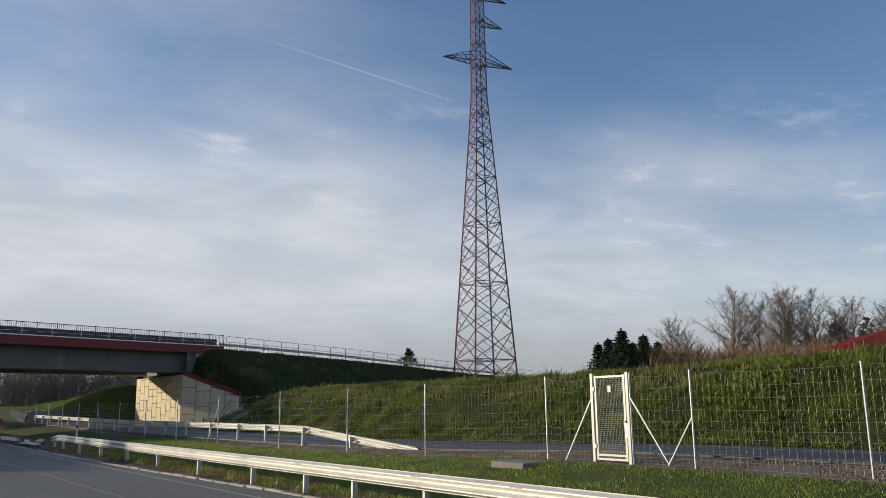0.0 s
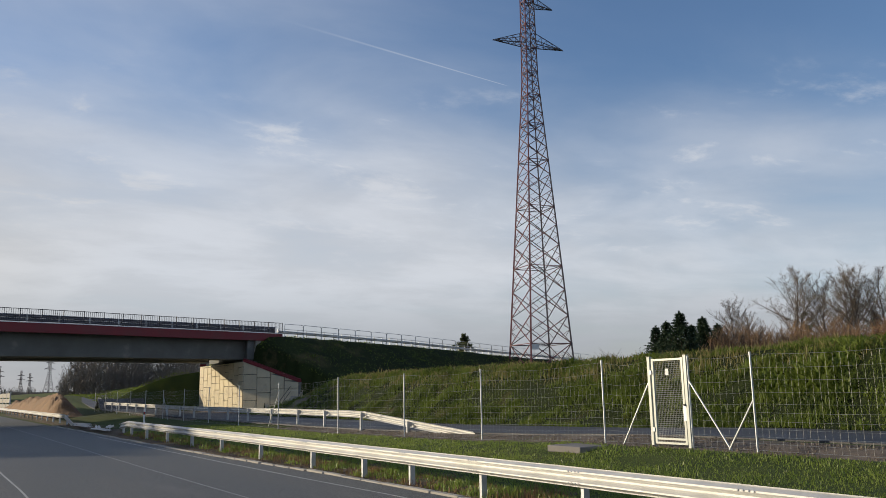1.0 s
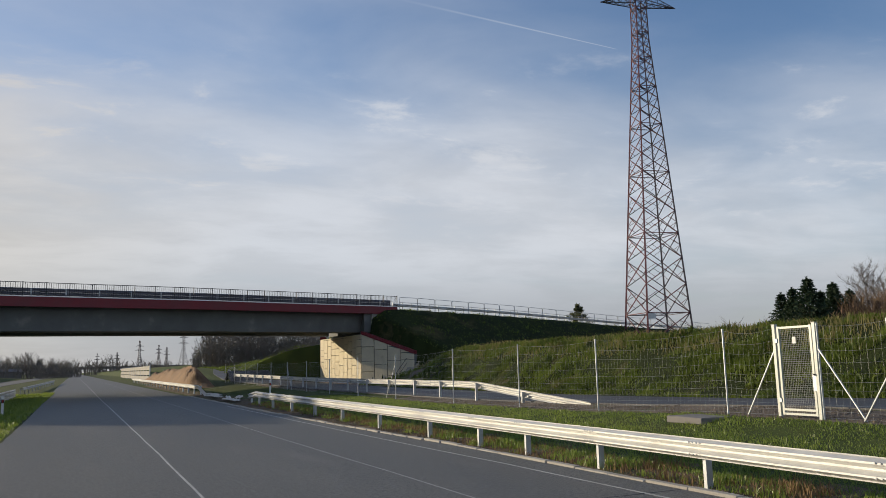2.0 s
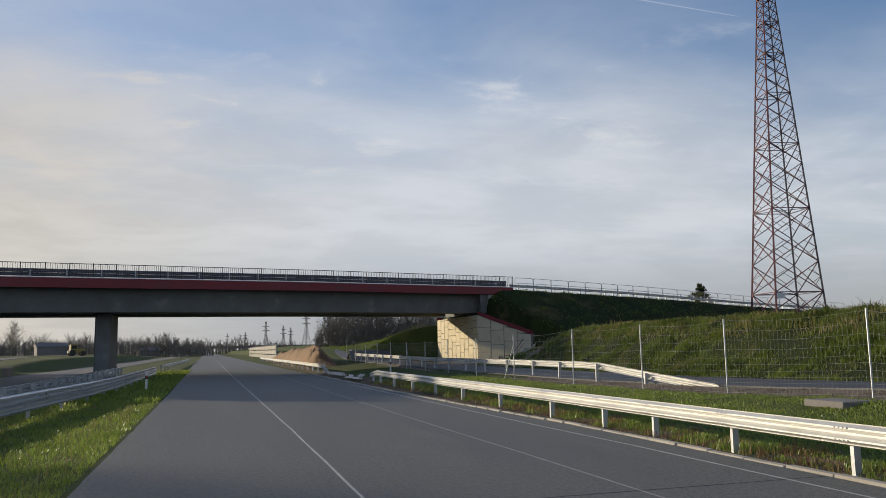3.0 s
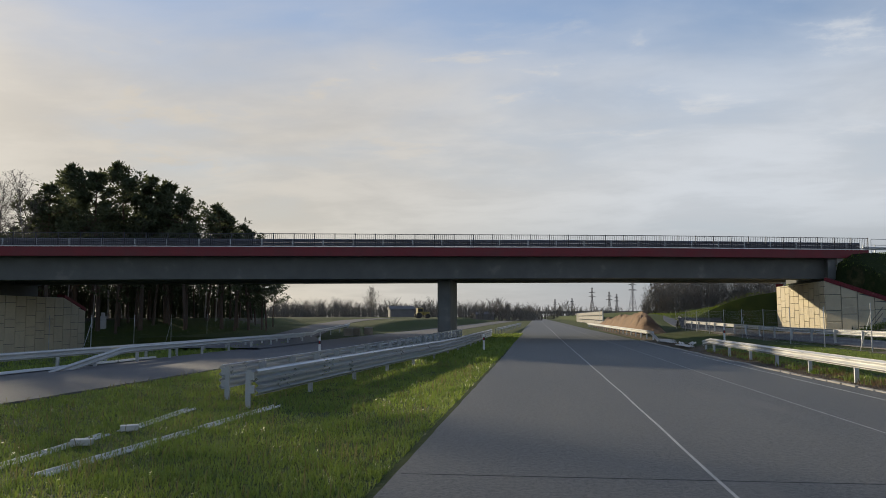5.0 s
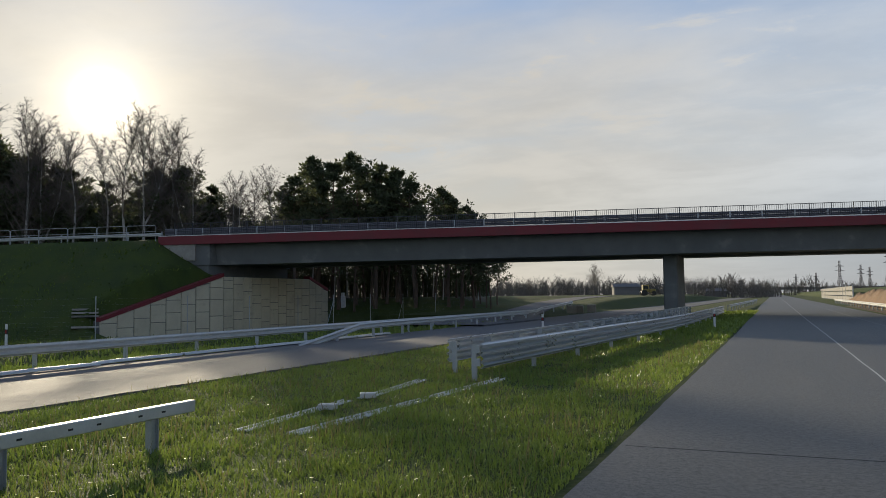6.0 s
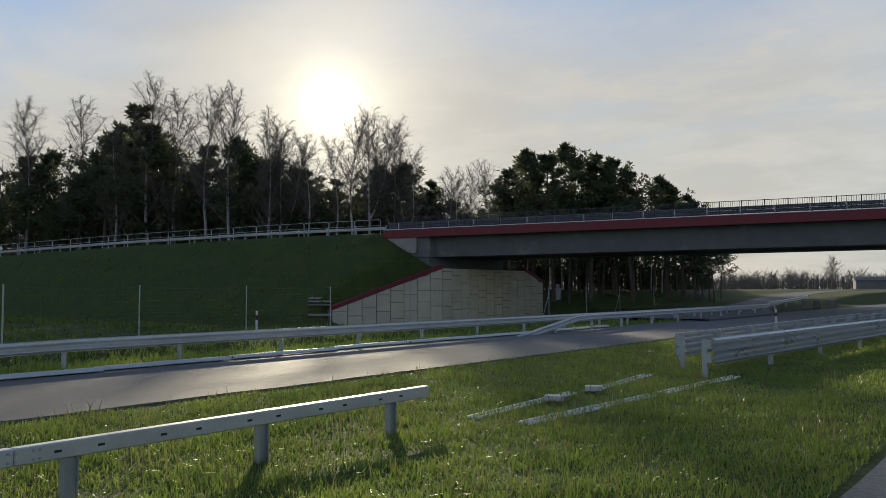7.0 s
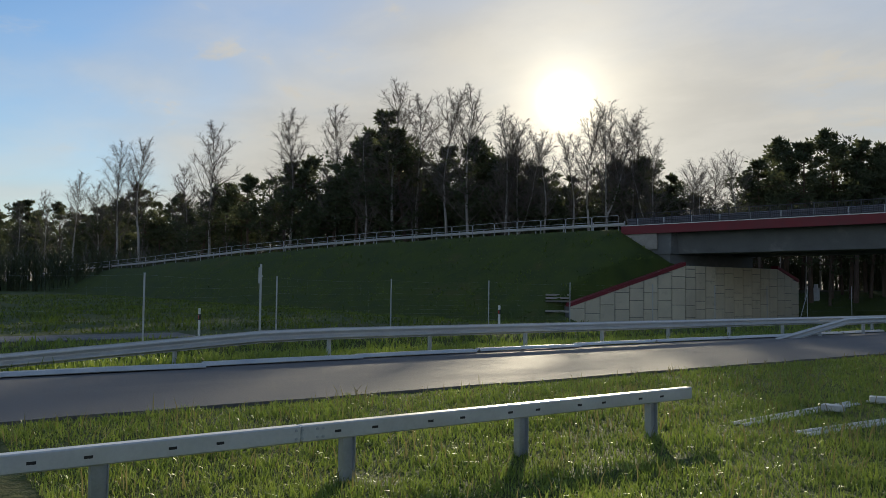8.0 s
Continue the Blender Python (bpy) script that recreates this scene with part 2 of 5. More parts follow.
M_BIRCH = material("birch_bark", (0.52, 0.49, 0.44), (0.20, 0.18, 0.16), 1.0, 9.0, 0.85, bump=0.2, stretch=(1, 1, 3))
M_TWIG = material("bare_twigs", (0.19, 0.155, 0.13), (0.10, 0.083, 0.07), 0.4, 5.0, 0.9, bump=0)
M_NEEDLE = material("pine_needles", (0.11, 0.125, 0.06), (0.045, 0.056, 0.026), 0.5, 4.0, 0.6, bump=0, trans=0.5, island=0.4)
M_SPRUCE = material("spruce_needles", (0.035, 0.065, 0.03), (0.016, 0.03, 0.016), 0.5, 4.0, 0.75, bump=0, trans=0.15, island=0.4)
# Lightened, greyed brown that puts the haze of distance into the colour.
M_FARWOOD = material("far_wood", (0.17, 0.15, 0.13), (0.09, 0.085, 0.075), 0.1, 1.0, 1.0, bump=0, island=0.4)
M_BRUSH = material("rusty_brush", (0.24, 0.15, 0.085), (0.11, 0.075, 0.05), 0.3, 4.0, 0.95, bump=0, island=0.4)
M_ROOF = material("red_sheet_roof", (0.42, 0.06, 0.045), (0.28, 0.04, 0.03), 0.6, 8.0, 0.5, bump=0)
M_WALL = material("rendered_wall", (0.5, 0.47, 0.42), (0.36, 0.33, 0.29), 0.6, 8.0, 0.9, bump=0)
M_STRUCT = material("far_structure", (0.20, 0.19, 0.18), (0.13, 0.12, 0.12), 0.4, 5.0, 0.8, bump=0)
M_YELLOW = material("machine_paint", (0.35, 0.27, 0.06), (0.2, 0.15, 0.04), 0.6, 8.0, 0.6, bump=0)
M_GLASS = material("dark_glass", (0.03, 0.035, 0.04), (0.02, 0.02, 0.025), 1.0, 8.0, 0.1, bump=0)


# ---- building helpers ----
def empty(name, at=(0, 0, 0), rz=0.0):
    ob = new(name)
    ob.matrix_world = pose(*at, 0, 0, rz)
    return ob


def mesh_of(name, bm, mats):
    me = bpy.data.meshes.new(name)
    bm.to_mesh(me)
    bm.free()
    for mt in mats if isinstance(mats, (list, tuple)) else [mats]:
        me.materials.append(mt)
    return me


def part(name, bm, mt, parent=None, label="", smooth=False, at=None):
    me = bm if isinstance(bm, bpy.types.Mesh) else mesh_of(name, bm, mt)
    if smooth:
        me.polygons.foreach_set("use_smooth", [True] * len(me.polygons))
    ob = new(name, me)
    if at is not None:
        ob.matrix_basis = at
    if parent:
        ob.parent = parent
    if label:
        ob["label"] = label
    return ob


def box(bm, x0, y0, z0, x1, y1, z1, m=None, bevel=0.0):
    vs = [bm.verts.new(p) for p in ((x0, y0, z0), (x1, y0, z0), (x1, y1, z0), (x0, y1, z0), (x0, y0, z1), (x1, y0, z1), (x1, y1, z1), (x0, y1, z1))]
    fs = [bm.faces.new([vs[i] for i in q]) for q in ((0, 3, 2, 1), (4, 5, 6, 7), (0, 1, 5, 4), (1, 2, 6, 5), (2, 3, 7, 6), (3, 0, 4, 7))]
    if bevel:
        es = list({e for f in fs for e in f.edges})
        r = bmesh.ops.bevel(bm, geom=es, offset=bevel, segments=1, affect="EDGES")
        vs = list({v for f in r["faces"] for v in f.verts} | {v for v in vs if v.is_valid})
    if m is not None:
        for v in vs:
            v.co = m @ v.co
    return vs


def boxed(*a, m=None, bevel=0.0):
    bm = bmesh.new()
    box(bm, *a, m=m, bevel=bevel)
    return bm


def bar(bm, a, b, r, sides=4, r2=None):
    """A thin prism from a to b."""
    a, b = Vector(a), Vector(b)
    d = (b - a)
    if d.length < 1e-5:
        return
    d.normalize()
    u = d.orthogonal().normalized()
    if abs(d.z) < 0.95:
        u = d.cross(Vector((0, 0, 1))).normalized()
    w = d.cross(u)
    r2 = r if r2 is None else r2
    k = math.pi / sides
    ring = [(math.cos(2 * k * i + k), math.sin(2 * k * i + k)) for i in range(sides)]
    va = [bm.verts.new(a + (u * c + w * s) * r) for c, s in ring]
    vb = [bm.verts.new(b + (u * c + w * s) * r2) for c, s in ring]
    for i in range(sides):
        j = (i + 1) % sides
        bm.faces.new((va[i], va[j], vb[j], vb[i]))
    bm.faces.new(va[::-1])
    bm.faces.new(vb)


def sweep(bm, prof, path, closed=True):
    """Sweeps a profile of (right, up) along a path of points; right lies level."""
    path = [Vector(p) for p in path]
    rings = []
    for i, p in enumerate(path):
        d = (path[min(i + 1, len(path) - 1)] - path[max(i - 1, 0)])
        d.z = 0
        d.normalize()
        right = Vector((d.y, -d.x, 0))
        rings.append([bm.verts.new(p + right * a + Vector((0, 0, b))) for a, b in prof])
    n = len(prof)
    for r0, r1 in zip(rings, rings[1:]):
        for i in range(n if closed else n - 1):
            j = (i + 1) % n
            bm.faces.new((r0[i], r0[j], r1[j], r1[i]))
    if closed:
        bm.faces.new(rings[0][::-1])
        bm.faces.new(rings[-1])


def w_profile(side=1.0, h=0.31, d=0.083, t=0.004):
    front = [(0.014, -h / 2), (0.004, -h / 2 + 0.008), (0.014, -h / 2 + 0.018), (d, -h / 2 + 0.06), (d, -h / 2 + 0.084), (0.006, -0.014), (0.006, 0.014), (d, h / 2 - 0.084), (d, h / 2 - 0.06), (0.014, h / 2 - 0.018), (0.004, h / 2 - 0.008), (0.014, h / 2)]
    outer = [(side * (a + t), b) for a, b in front]
    inner = [(side * (a - t), b) for a, b in front]
    return outer + inner[::-1]


def lerp(a, b, f):
    return a + (b - a) * f


def table(x, rows):
    if x <= rows[0][0]:
        return rows[0][1]
    for (a, za), (b, zb) in zip(rows, rows[1:]):
        if x <= b:
            f = (x - a) / (b - a)
            return lerp(za, zb, f)
    return rows[-1][1]


def smooth01(x, a, b):
    f = min(1.0, max(0.0, (x - a) / (b - a)))
    return f * f * (3 - 2 * f)


# ---- lie of the land ----
SKEW = 0.27                      # the overpass runs along (1, SKEW)
K = math.hypot(1, SKEW)
EDGE_Y = 73.0                    # its near edge crosses x = 0 here
DECK_W = 13.6
RX, LX = 27.0, -47.7             # faces of the two abutments
R_END, L_END = 31.2, -53.5       # ends of the deck
CREST = [(-330, -0.2), (-230, 0.2), (-195, 1.75), (-170, 3.45), (-138, 4.85), (-116, 6.1), (-104, 6.6), (-86, 7.2), (-66, 7.62), (-53, 7.74), (-20, 8.02), (10, 8.27), (33, 8.3), (50, 7.8), (70, 6.9), (110, 5.6), (200, 4.2)]


def crest(x):
    return table(x, CREST)


def edge(x, n=0.0, z=0.0):
    """A point on the overpass: x along it, n metres behind its near edge."""
    return Vector((x - n * SKEW / K, EDGE_Y + SKEW * x + n / K, z))


def near_edge(x, y):
    """x along the overpass and the distance behind its near edge."""
    n = (y - EDGE_Y - SKEW * x) / K
    return x + n * SKEW / K, n


CROSS = [(-70, -0.1), (-31, -0.1), (-30, 0.0), (-24, 0.0), (-22.5, -0.35), (-21, -0.25), (-19.2, -0.16), (-12.8, -0.17), (-11.5, -0.16), (-8, -0.22), (-4.5, -0.12), (-2.0, -0.03), (-1.6, -0.06), (8.0, -0.06), (8.45, -0.04), (8.9, -0.02), (10.5, 0.02), (13, 0.22)]


def far_grade(y):
    return table(y, [(75, 0.0), (90, 0.4), (105, 0.95), (125, 1.4), (150, 1.6), (230, 1.6), (420, 0.0)])


def land(x, y):
    fence_z = table(y, [(7, 0.52), (16, 0.52), (21.5, 0.34), (32, 0.2), (60, 0.2), (100, 0.5)])
    if x < 13:
        z = table(x, CROSS)
    else:
        top = 2.85
        if 56 < y < 104:
            gone = smooth01(y, 56, 70) * (1 - smooth01(y, 95, 97.5))
            top = lerp(2.85, 0.0, gone * (1 - smooth01(x, 36, 60)))
        wob = 0.35 * noise.noise((y * 0.07, 3.1, 0)) + 0.12 * noise.noise((y * 0.4, x * 0.4, 5))
        foot = table(y, [(94, 0.0), (95, 6.2), (98, 6.0), (122, 0.6), (150, 3.0)]) if y > 94 else 0.0
        side = smooth01(x + wob - foot, 21.6, 28.2)
        z = lerp(0.22, fence_z, smooth01(x, 13, 15.2)) + 0.1 * smooth01(x, 15.6, 16.8) + top * side
        z += 1.75 * smooth01(y, 98, 145) * smooth01(x, 13, 16.5) * (1 - side)
        if 21.6 < x < 34:
            hump = noise.noise((x * 0.55, y * 0.55, 8)) + 0.6 * noise.noise((x * 1.2, y * 1.2, 9))
            z += 0.2 * hump * smooth01(x, 21.8, 23.5) * (1 - smooth01(x, 30, 34))
        if x > 30:
            z += 0.012 * min(x - 30, 60) + 0.25 * noise.noise((x * 0.05, y * 0.05, 0))
    if x < -24:
        z -= 1.35 * smooth01(-x, 24, 40) * smooth01(y, 22, 42) * (1 - smooth01(y, 76, 92))
        z += 1.9 * smooth01(y, 84, 98) * smooth01(-x, 30, 42)
    # raised gore and slip road beyond the overpass
    if -40 < x < -19 and y > 75:
        z = max(z, far_grade(y) * smooth01(x, -40, -34.5) * (1 - smooth01(x, -23.0, -19.6)) - 0.1)
    # approach embankments
    sx, n = near_edge(x, y)
    for side in (0, 1):
        if side == 0:
            cut = RX if 80 <= y <= 96 else RX + (80 - y) * 0.92 if y < 80 else RX + (y - 96) * 0.4
            if 69 < y < 99 and x < cut + 0.95:
                continue
            along = max(0.0, R_END - 1.0 - sx)
        else:
            cut = LX if 60 <= y <= 74 else LX - (60 - y) * 0.24 if y < 60 else LX - (y - 74) * 0.5
            if 47 < y < 79 and x > cut - 0.95:
                continue
            along = max(0.0, sx - (L_END - 1.0))
        across = max(0.0, -n - 0.2, n - DECK_W + 0.2)
        d = math.hypot(along, across)
        c = crest(min(max(sx, -330), 200) if side == 0 or sx < L_END else L_END) - 0.25
        if side == 0 and sx < R_END:
            c = crest(R_END) - 0.25
        h = c - d / 1.55
        if h > z:
            z = h
    return z


def axis(lo, hi, fine_lo, fine_hi, step, grow=1.25):
    a = list(np.arange(fine_lo, fine_hi + 1e-6, step))
    s, v = step, fine_hi
    while v < hi:
        s *= grow
        v += s
        a.append(v)
    s, v = step, fine_lo
    while v > lo:
        s *= grow
        v -= s
        a.insert(0, v)
    return a


# ---- ground ----
def build_ground():
    xs = axis(-3000, 3000, -66, 48, 0.75)
    ys = axis(-1500, 4500, -12, 150, 0.9)
    xs = sorted(set(round(v, 3) for v in xs) | {-2.02, -1.7, 8.2, 8.5})
    verts = []
    for y in ys:
        for x in xs:
            verts.append((x, y, land(x, y)))
    nx = len(xs)
    faces, mats = [], []
    for j in range(len(ys) - 1):
        for i in range(nx - 1):
            a = j * nx + i
            faces.append((a, a + 1, a + nx + 1, a + nx))
            x, y = (xs[i] + xs[i + 1]) / 2, (ys[j] + ys[j + 1]) / 2
            sx, n = near_edge(x, y)
            k = 0
            if x > 22 and y < 96:
                k = 1
            if 8.2 < x < 9.9 + 0.5 * math.sin(y * 1.7) and -20 < y < 120:
                k = 2
            if 14.7 < x < 17.4 and -30 < y < 40:
                k = 3
            if n > DECK_W + 22 and x < -0.36 * y and math.hypot(x, y) < 320:
                k = 4
            if 16 < x < 26 and 58 < y < 78:
                k = 3
            mats.append(k)
    me = bpy.data.meshes.new("ground")
    me.from_pydata(verts, [], faces)
    for mt in (M_GRASS, M_BANK, M_SOIL, M_GRAVEL, M_FOREST):
        me.materials.append(mt)
    me.polygons.foreach_set("material_index", mats)
    me.polygons.foreach_set("use_smooth", [True] * len(faces))
    tagged(new("ground", me), "grassy verges, banks and fields beside the road", "ground", kind="structure")


build_ground()


def strip(name, rows, mt, label, category="road", thick=0.05):
    """A paved strip through rows of (x_left, y, z, x_right, y, z)."""
    bm = bmesh.new()
    top = [(bm.verts.new(r[:3]), bm.verts.new(r[3:])) for r in rows]
    low = [(bm.verts.new((r[0], r[1], r[2] - thick)), bm.verts.new((r[3], r[4], r[5] - thick))) for r in rows]
    for i in range(len(rows) - 1):
        bm.faces.new((top[i][0], top[i][1], top[i + 1][1], top[i + 1][0]))
        bm.faces.new((top[i][0], top[i + 1][0], low[i + 1][0], low[i][0]))
        bm.faces.new((top[i][1], low[i][1], low[i + 1][1], top[i + 1][1]))
    bmesh.ops.recalc_face_normals(bm, faces=bm.faces)
    return tagged(part(name, bm, mt), label, category, kind="structure")


def ragged(x, y, k=0.05):
    return x + k * noise.noise((y * 0.9, x, 0)) + 0.5 * k * noise.noise((y * 4.0, x, 2))


# the carriageway bends a little beyond the overpass
ROAD_L = [(-60, -1.96), (40, -1.98), (60, -2.12), (130, -2.75), (370, -3.9), (1700, -12.0)]
KERB_X = [(-60, 8.45), (18, 8.43), (23, 8.2), (28, 8.0), (37, 7.85), (64, 7.7), (130, 7.1), (370, 6.0), (1700, -2.0)]
ys_road = [-60 + 0.5 * i for i in range(300)] + [95 + 20 * i for i in range(80)]
strip("road_main", [(ragged(table(y, ROAD_L), y), y, 0, table(y, KERB_X) - 0.07, y, 0) for y in ys_road], M_ASPHALT, "grey new asphalt carriageway without traffic")
strip("road_opposite", [(table(y, [(-10, -17.8), (1, -18.2), (9, -18.55), (18, -19.05), (40, -19.05)]), y, -0.12, ragged(-12.75, y, 0.12), y, -0.12) for y in ys_road], M_ASPHALT_B, "opposite asphalt carriageway shining in low sun")
strip("road_slip", [(16.9 + table(y, [(10, 0.6), (40, -0.6), (95, -0.8), (120, 0.9), (140, 3.8), (150, 7)]), y, land(18, y) + 0.04, 21.9 + table(y, [(10, 0.5), (40, -0.3), (95, -0.7), (120, 0.4), (140, 2.4), (150, 6)]), y, land(18, y) + 0.04) for y in [-60 + 3 * i for i in range(70)]], M_ASPHALT_N, "dark fresh asphalt slip road behind the fence")
strip("road_far_slip", [(xl, y, z, xr, y, z) for xl, xr, y, z in ((-23.5, -17.6, 48, -0.02), (-23.4, -17.5, 62, 0.0), (-26.8, -21.8, 75, 0.03), (-29.2, -24.4, 90, 0.36), (-30.8, -26.6, 105, 0.9), (-32.2, -28.2, 125, 1.35), (-34.2, -30.0, 150, 1.55), (-46, -41, 225, 1.55), (-70, -64, 330, 0.95))], M_ASPHALT_B, "pale slip road leading away beyond the overpass", thick=0.5)
strip("road_slip_left", [(-28.0, y, 0.06, -25.6, y, 0.06) for y in [-60 + 4 * i for i in range(18)]], M_ASPHALT_B, "pale service road below the grass embankment")

# longitudinal seams of the pavement
for rows, w, mt in (([(-20, 1.82), (20, 1.78), (40, 1.66), (58, 1.54), (115, 1.3), (300, 0.5)], 0.045, M_PAINT), ([(-20, 5.5), (13.4, 5.32), (21, 5.21), (28.7, 5.14), (44, 5.06), (78, 4.78), (300, 3.8)], 0.04, M_JOINT), ([(-20, 7.75), (13.8, 7.62), (19, 7.49), (30, 7.38), (44, 7.3)], 0.06, M_PAINT)):
    bm = bmesh.new()
    y = rows[0][0]
    while y < rows[-1][0]:
        y2 = min(y + (2 if y < 60 else 30), rows[-1][0])
        xa, xb = table(y, rows) + 0.008 * math.sin(y), table(y2, rows) + 0.008 * math.sin(y2)
        q = [bm.verts.new(p) for p in ((xa, y, 0.004), (xa + w, y, 0.004), (xb + w, y2, 0.004), (xb, y2, 0.004))]
        bm.faces.new(q)
        y = y2
    tagged(part("seam", bm, mt), "pale sealed seam along the asphalt", "road marking", kind="structure")
bm = bmesh.new()
for y in (9.6,):
    box(bm, -1.9, y, -0.004, 8.3, y + 0.025, 0.004)
tagged(part("cross_joint", bm, M_ASPHALT_N), "thin dark joint across the asphalt", "road joint", kind="structure")


# ---- overpass ----
def build_bridge():
    br = empty("overpass", edge(-10, 6, 0))
    inv = br.matrix_world.inverted()

    def p(name, bm, mt, label="", smooth=False, parent=None):
        bm.transform(inv)
        return part(name, bm, mt, parent or br, label, smooth)

    xs = [L_END - 0.5 + (R_END - L_END + 1.0) * i / 40 for i in range(41)]

    def along(prof, x0=None, x1=None, dz=0.0):
        """Sweeps (behind the edge, above the crest) along the deck."""
        bm = bmesh.new()
        use = [x for x in xs if (x0 is None or x > x0) and (x1 is None or x < x1)]
        if x0 is not None:
            use.insert(0, x0)
        if x1 is not None:
            use.append(x1)
        rings = [[bm.verts.new(edge(x, n, crest(x) + z + dz)) for n, z in prof] for x in use]
        k = len(prof)
        for a, b in zip(rings, rings[1:]):
            for i in range(k):
                j = (i + 1) % k
                bm.faces.new((a[i], a[j], b[j], b[i]))
        bm.faces.new(rings[0])
        bm.faces.new(rings[-1][::-1])
        bmesh.ops.recalc_face_normals(bm, faces=bm.faces)
        return bm

    W = DECK_W
    p("deck_slab", along([(0.2, -0.75), (0.2, -0.06), (W - 0.2, -0.06), (W - 0.2, -0.75)]), M_CONC, "grey concrete deck slab")
    p("fascia", along([(-0.02, -0.78), (-0.02, 0.02), (0.5, 0.02), (0.5, -0.78)]), M_RED, "dark red edge beam")
    p("fascia", along([(W - 0.5, -0.78), (W - 0.5, 0.02), (W + 0.02, 0.02), (W + 0.02, -0.78)]), M_RED, "dark red edge beam")
    p("kerb", along([(0.0, 0.02), (0.0, 0.09), (0.45, 0.09), (0.45, 0.02)]), M_WHITE, "white edge strip under the railing")
    for n in (1.1, W - 4.6):
        p("girder", along([(n, -0.74), (n + 0.35, -2.72), (n + 3.0, -2.72), (n + 3.5, -0.74)], L_END + 3.5, R_END - 2.5), M_CONC, "deep grey concrete girder")
    # end blocks over the bearings
    for x0, x1 in ((L_END - 0.5, L_END + 4.2), (R_END - 3.6, R_END + 0.5)):
        bm = bmesh.new()
        rings = []
        for x in (x0, x1):
            c = crest(x)
            rings.append([bm.verts.new(edge(x + n * SKEW / K, n, z)) for n, z in ((0.35, c - 0.77), (0.35, c - 2.75), (W - 0.35, c - 2.75), (W - 0.35, c - 0.77))])
        for i in range(4):
            j = (i + 1) % 4
            bm.faces.new((rings[0][i], rings[0][j], rings[1][j], rings[1][i]))
        bm.faces.new(rings[0])
        bm.faces.new(rings[1][::-1])
        bmesh.ops.recalc_face_normals(bm, faces=bm.faces)
        p("end_block", bm, M_CONC, "concrete end block")
    # wing plates that meet the slopes, in a paler concrete to look lit
    for x0, x1 in ((R_END - 2.7, R_END + 0.4), (L_END - 0.4, L_END + 3.0)):
        bm = bmesh.new()
        rings = [[bm.verts.new(edge(x, n, crest(x) + z)) for n, z in ((0.12, -0.79), (0.12, -2.3), (0.34, -2.3), (0.34, -0.79))] for x in (x0, x1)]
        for i in range(4):
            j = (i + 1) % 4
            bm.faces.new((rings[0][i], rings[0][j], rings[1][j], rings[1][i]))
        bm.faces.new(rings[0])
        bm.faces.new(rings[1][::-1])
        bmesh.ops.recalc_face_normals(bm, faces=bm.faces)
        p("wing_plate", bm, M_KERB, "concrete wing plate under the edge beam, coloured pale as if lit")
    # pier between the barriers
    turn = pose(-9.12, 74.0, 0, 0, 0, 0)
    bm = bmesh.new()
    box(bm, -0.62, 0, -0.4, 0.62, 6.0, crest(-8.5) - 2.7, m=turn, bevel=0.12)
    p("pier", bm, M_CONC, "tall grey concrete pier with chamfered corners")
    # railing along the near and the far edge
    for n in (0.18, W - 0.18):
        posts_x = [L_END + 1.0 + 1.72 * i for i in range(int((R_END - L_END) / 1.72) + 1)]
        for x in posts_x:
            bm = bmesh.new()
            box(bm, -0.035, -0.035, 0, 0.035, 0.035, 1.2, m=Matrix.Translation(edge(x, n, crest(x) + 0.05)))
            p("railing_post", bm, M_RAILDARK)
        bm = bmesh.new()
        for a, b in zip(posts_x, posts_x[1:]):
            bar(bm, edge(a, n, crest(a) + 1.2), edge(b, n, crest(b) + 1.2), 0.036)
        p("handrail", bm, M_RAILDARK)
        bm = bmesh.new()
        for a, b in zip(posts_x, posts_x[1:]):
            bar(bm, edge(a, n, crest(a) + 0.2), edge(b, n, crest(b) + 0.2), 0.03)
        p("bottom_rail", bm, M_RAILDARK)
        bm = bmesh.new()
        x = posts_x[0]
        while x < posts_x[-1]:
            c = crest(x)
            bar(bm, edge(x, n, c + 0.2), edge(x, n, c + 1.2), 0.016, 4)
            x += 0.172
        pk = p("picket_infill", bm, M_RAILDARK)
        pk["kind"] = "stuff"
    # steel barrier behind the railing; its beams are coloured dark as if backlit
    for n, sd in ((1.35, 1), (W - 1.35, -1)):
        for z in (0.38, 0.7):
            bm = bmesh.new()
            sweep(bm, w_profile(sd, 0.31), [edge(x, n, crest(x) + z) for x in xs])
            p("barrier_beam", bm, M_BARRIER, "galvanised barrier beam")
        x = L_END + 0.6
        while x < R_END:
            bm = bmesh.new()
            box(bm, -0.07, -0.05, 0, 0.07, 0.05, 0.86, m=Matrix.Translation(edge(x, n - 0.08 * sd, crest(x) - 0.05)))
            p("barrier_post", bm, M_GALV_POST)
            x += 2.6
    # roadway
    p("roadway", along([(0.55, -0.05), (0.55, 0.0), (W - 0.55, 0.0), (W - 0.55, -0.05)]), M_ASPHALT_N)
    return tagged(br, "concrete road overpass with dark red edge beam and railing", "bridge")


build_bridge()


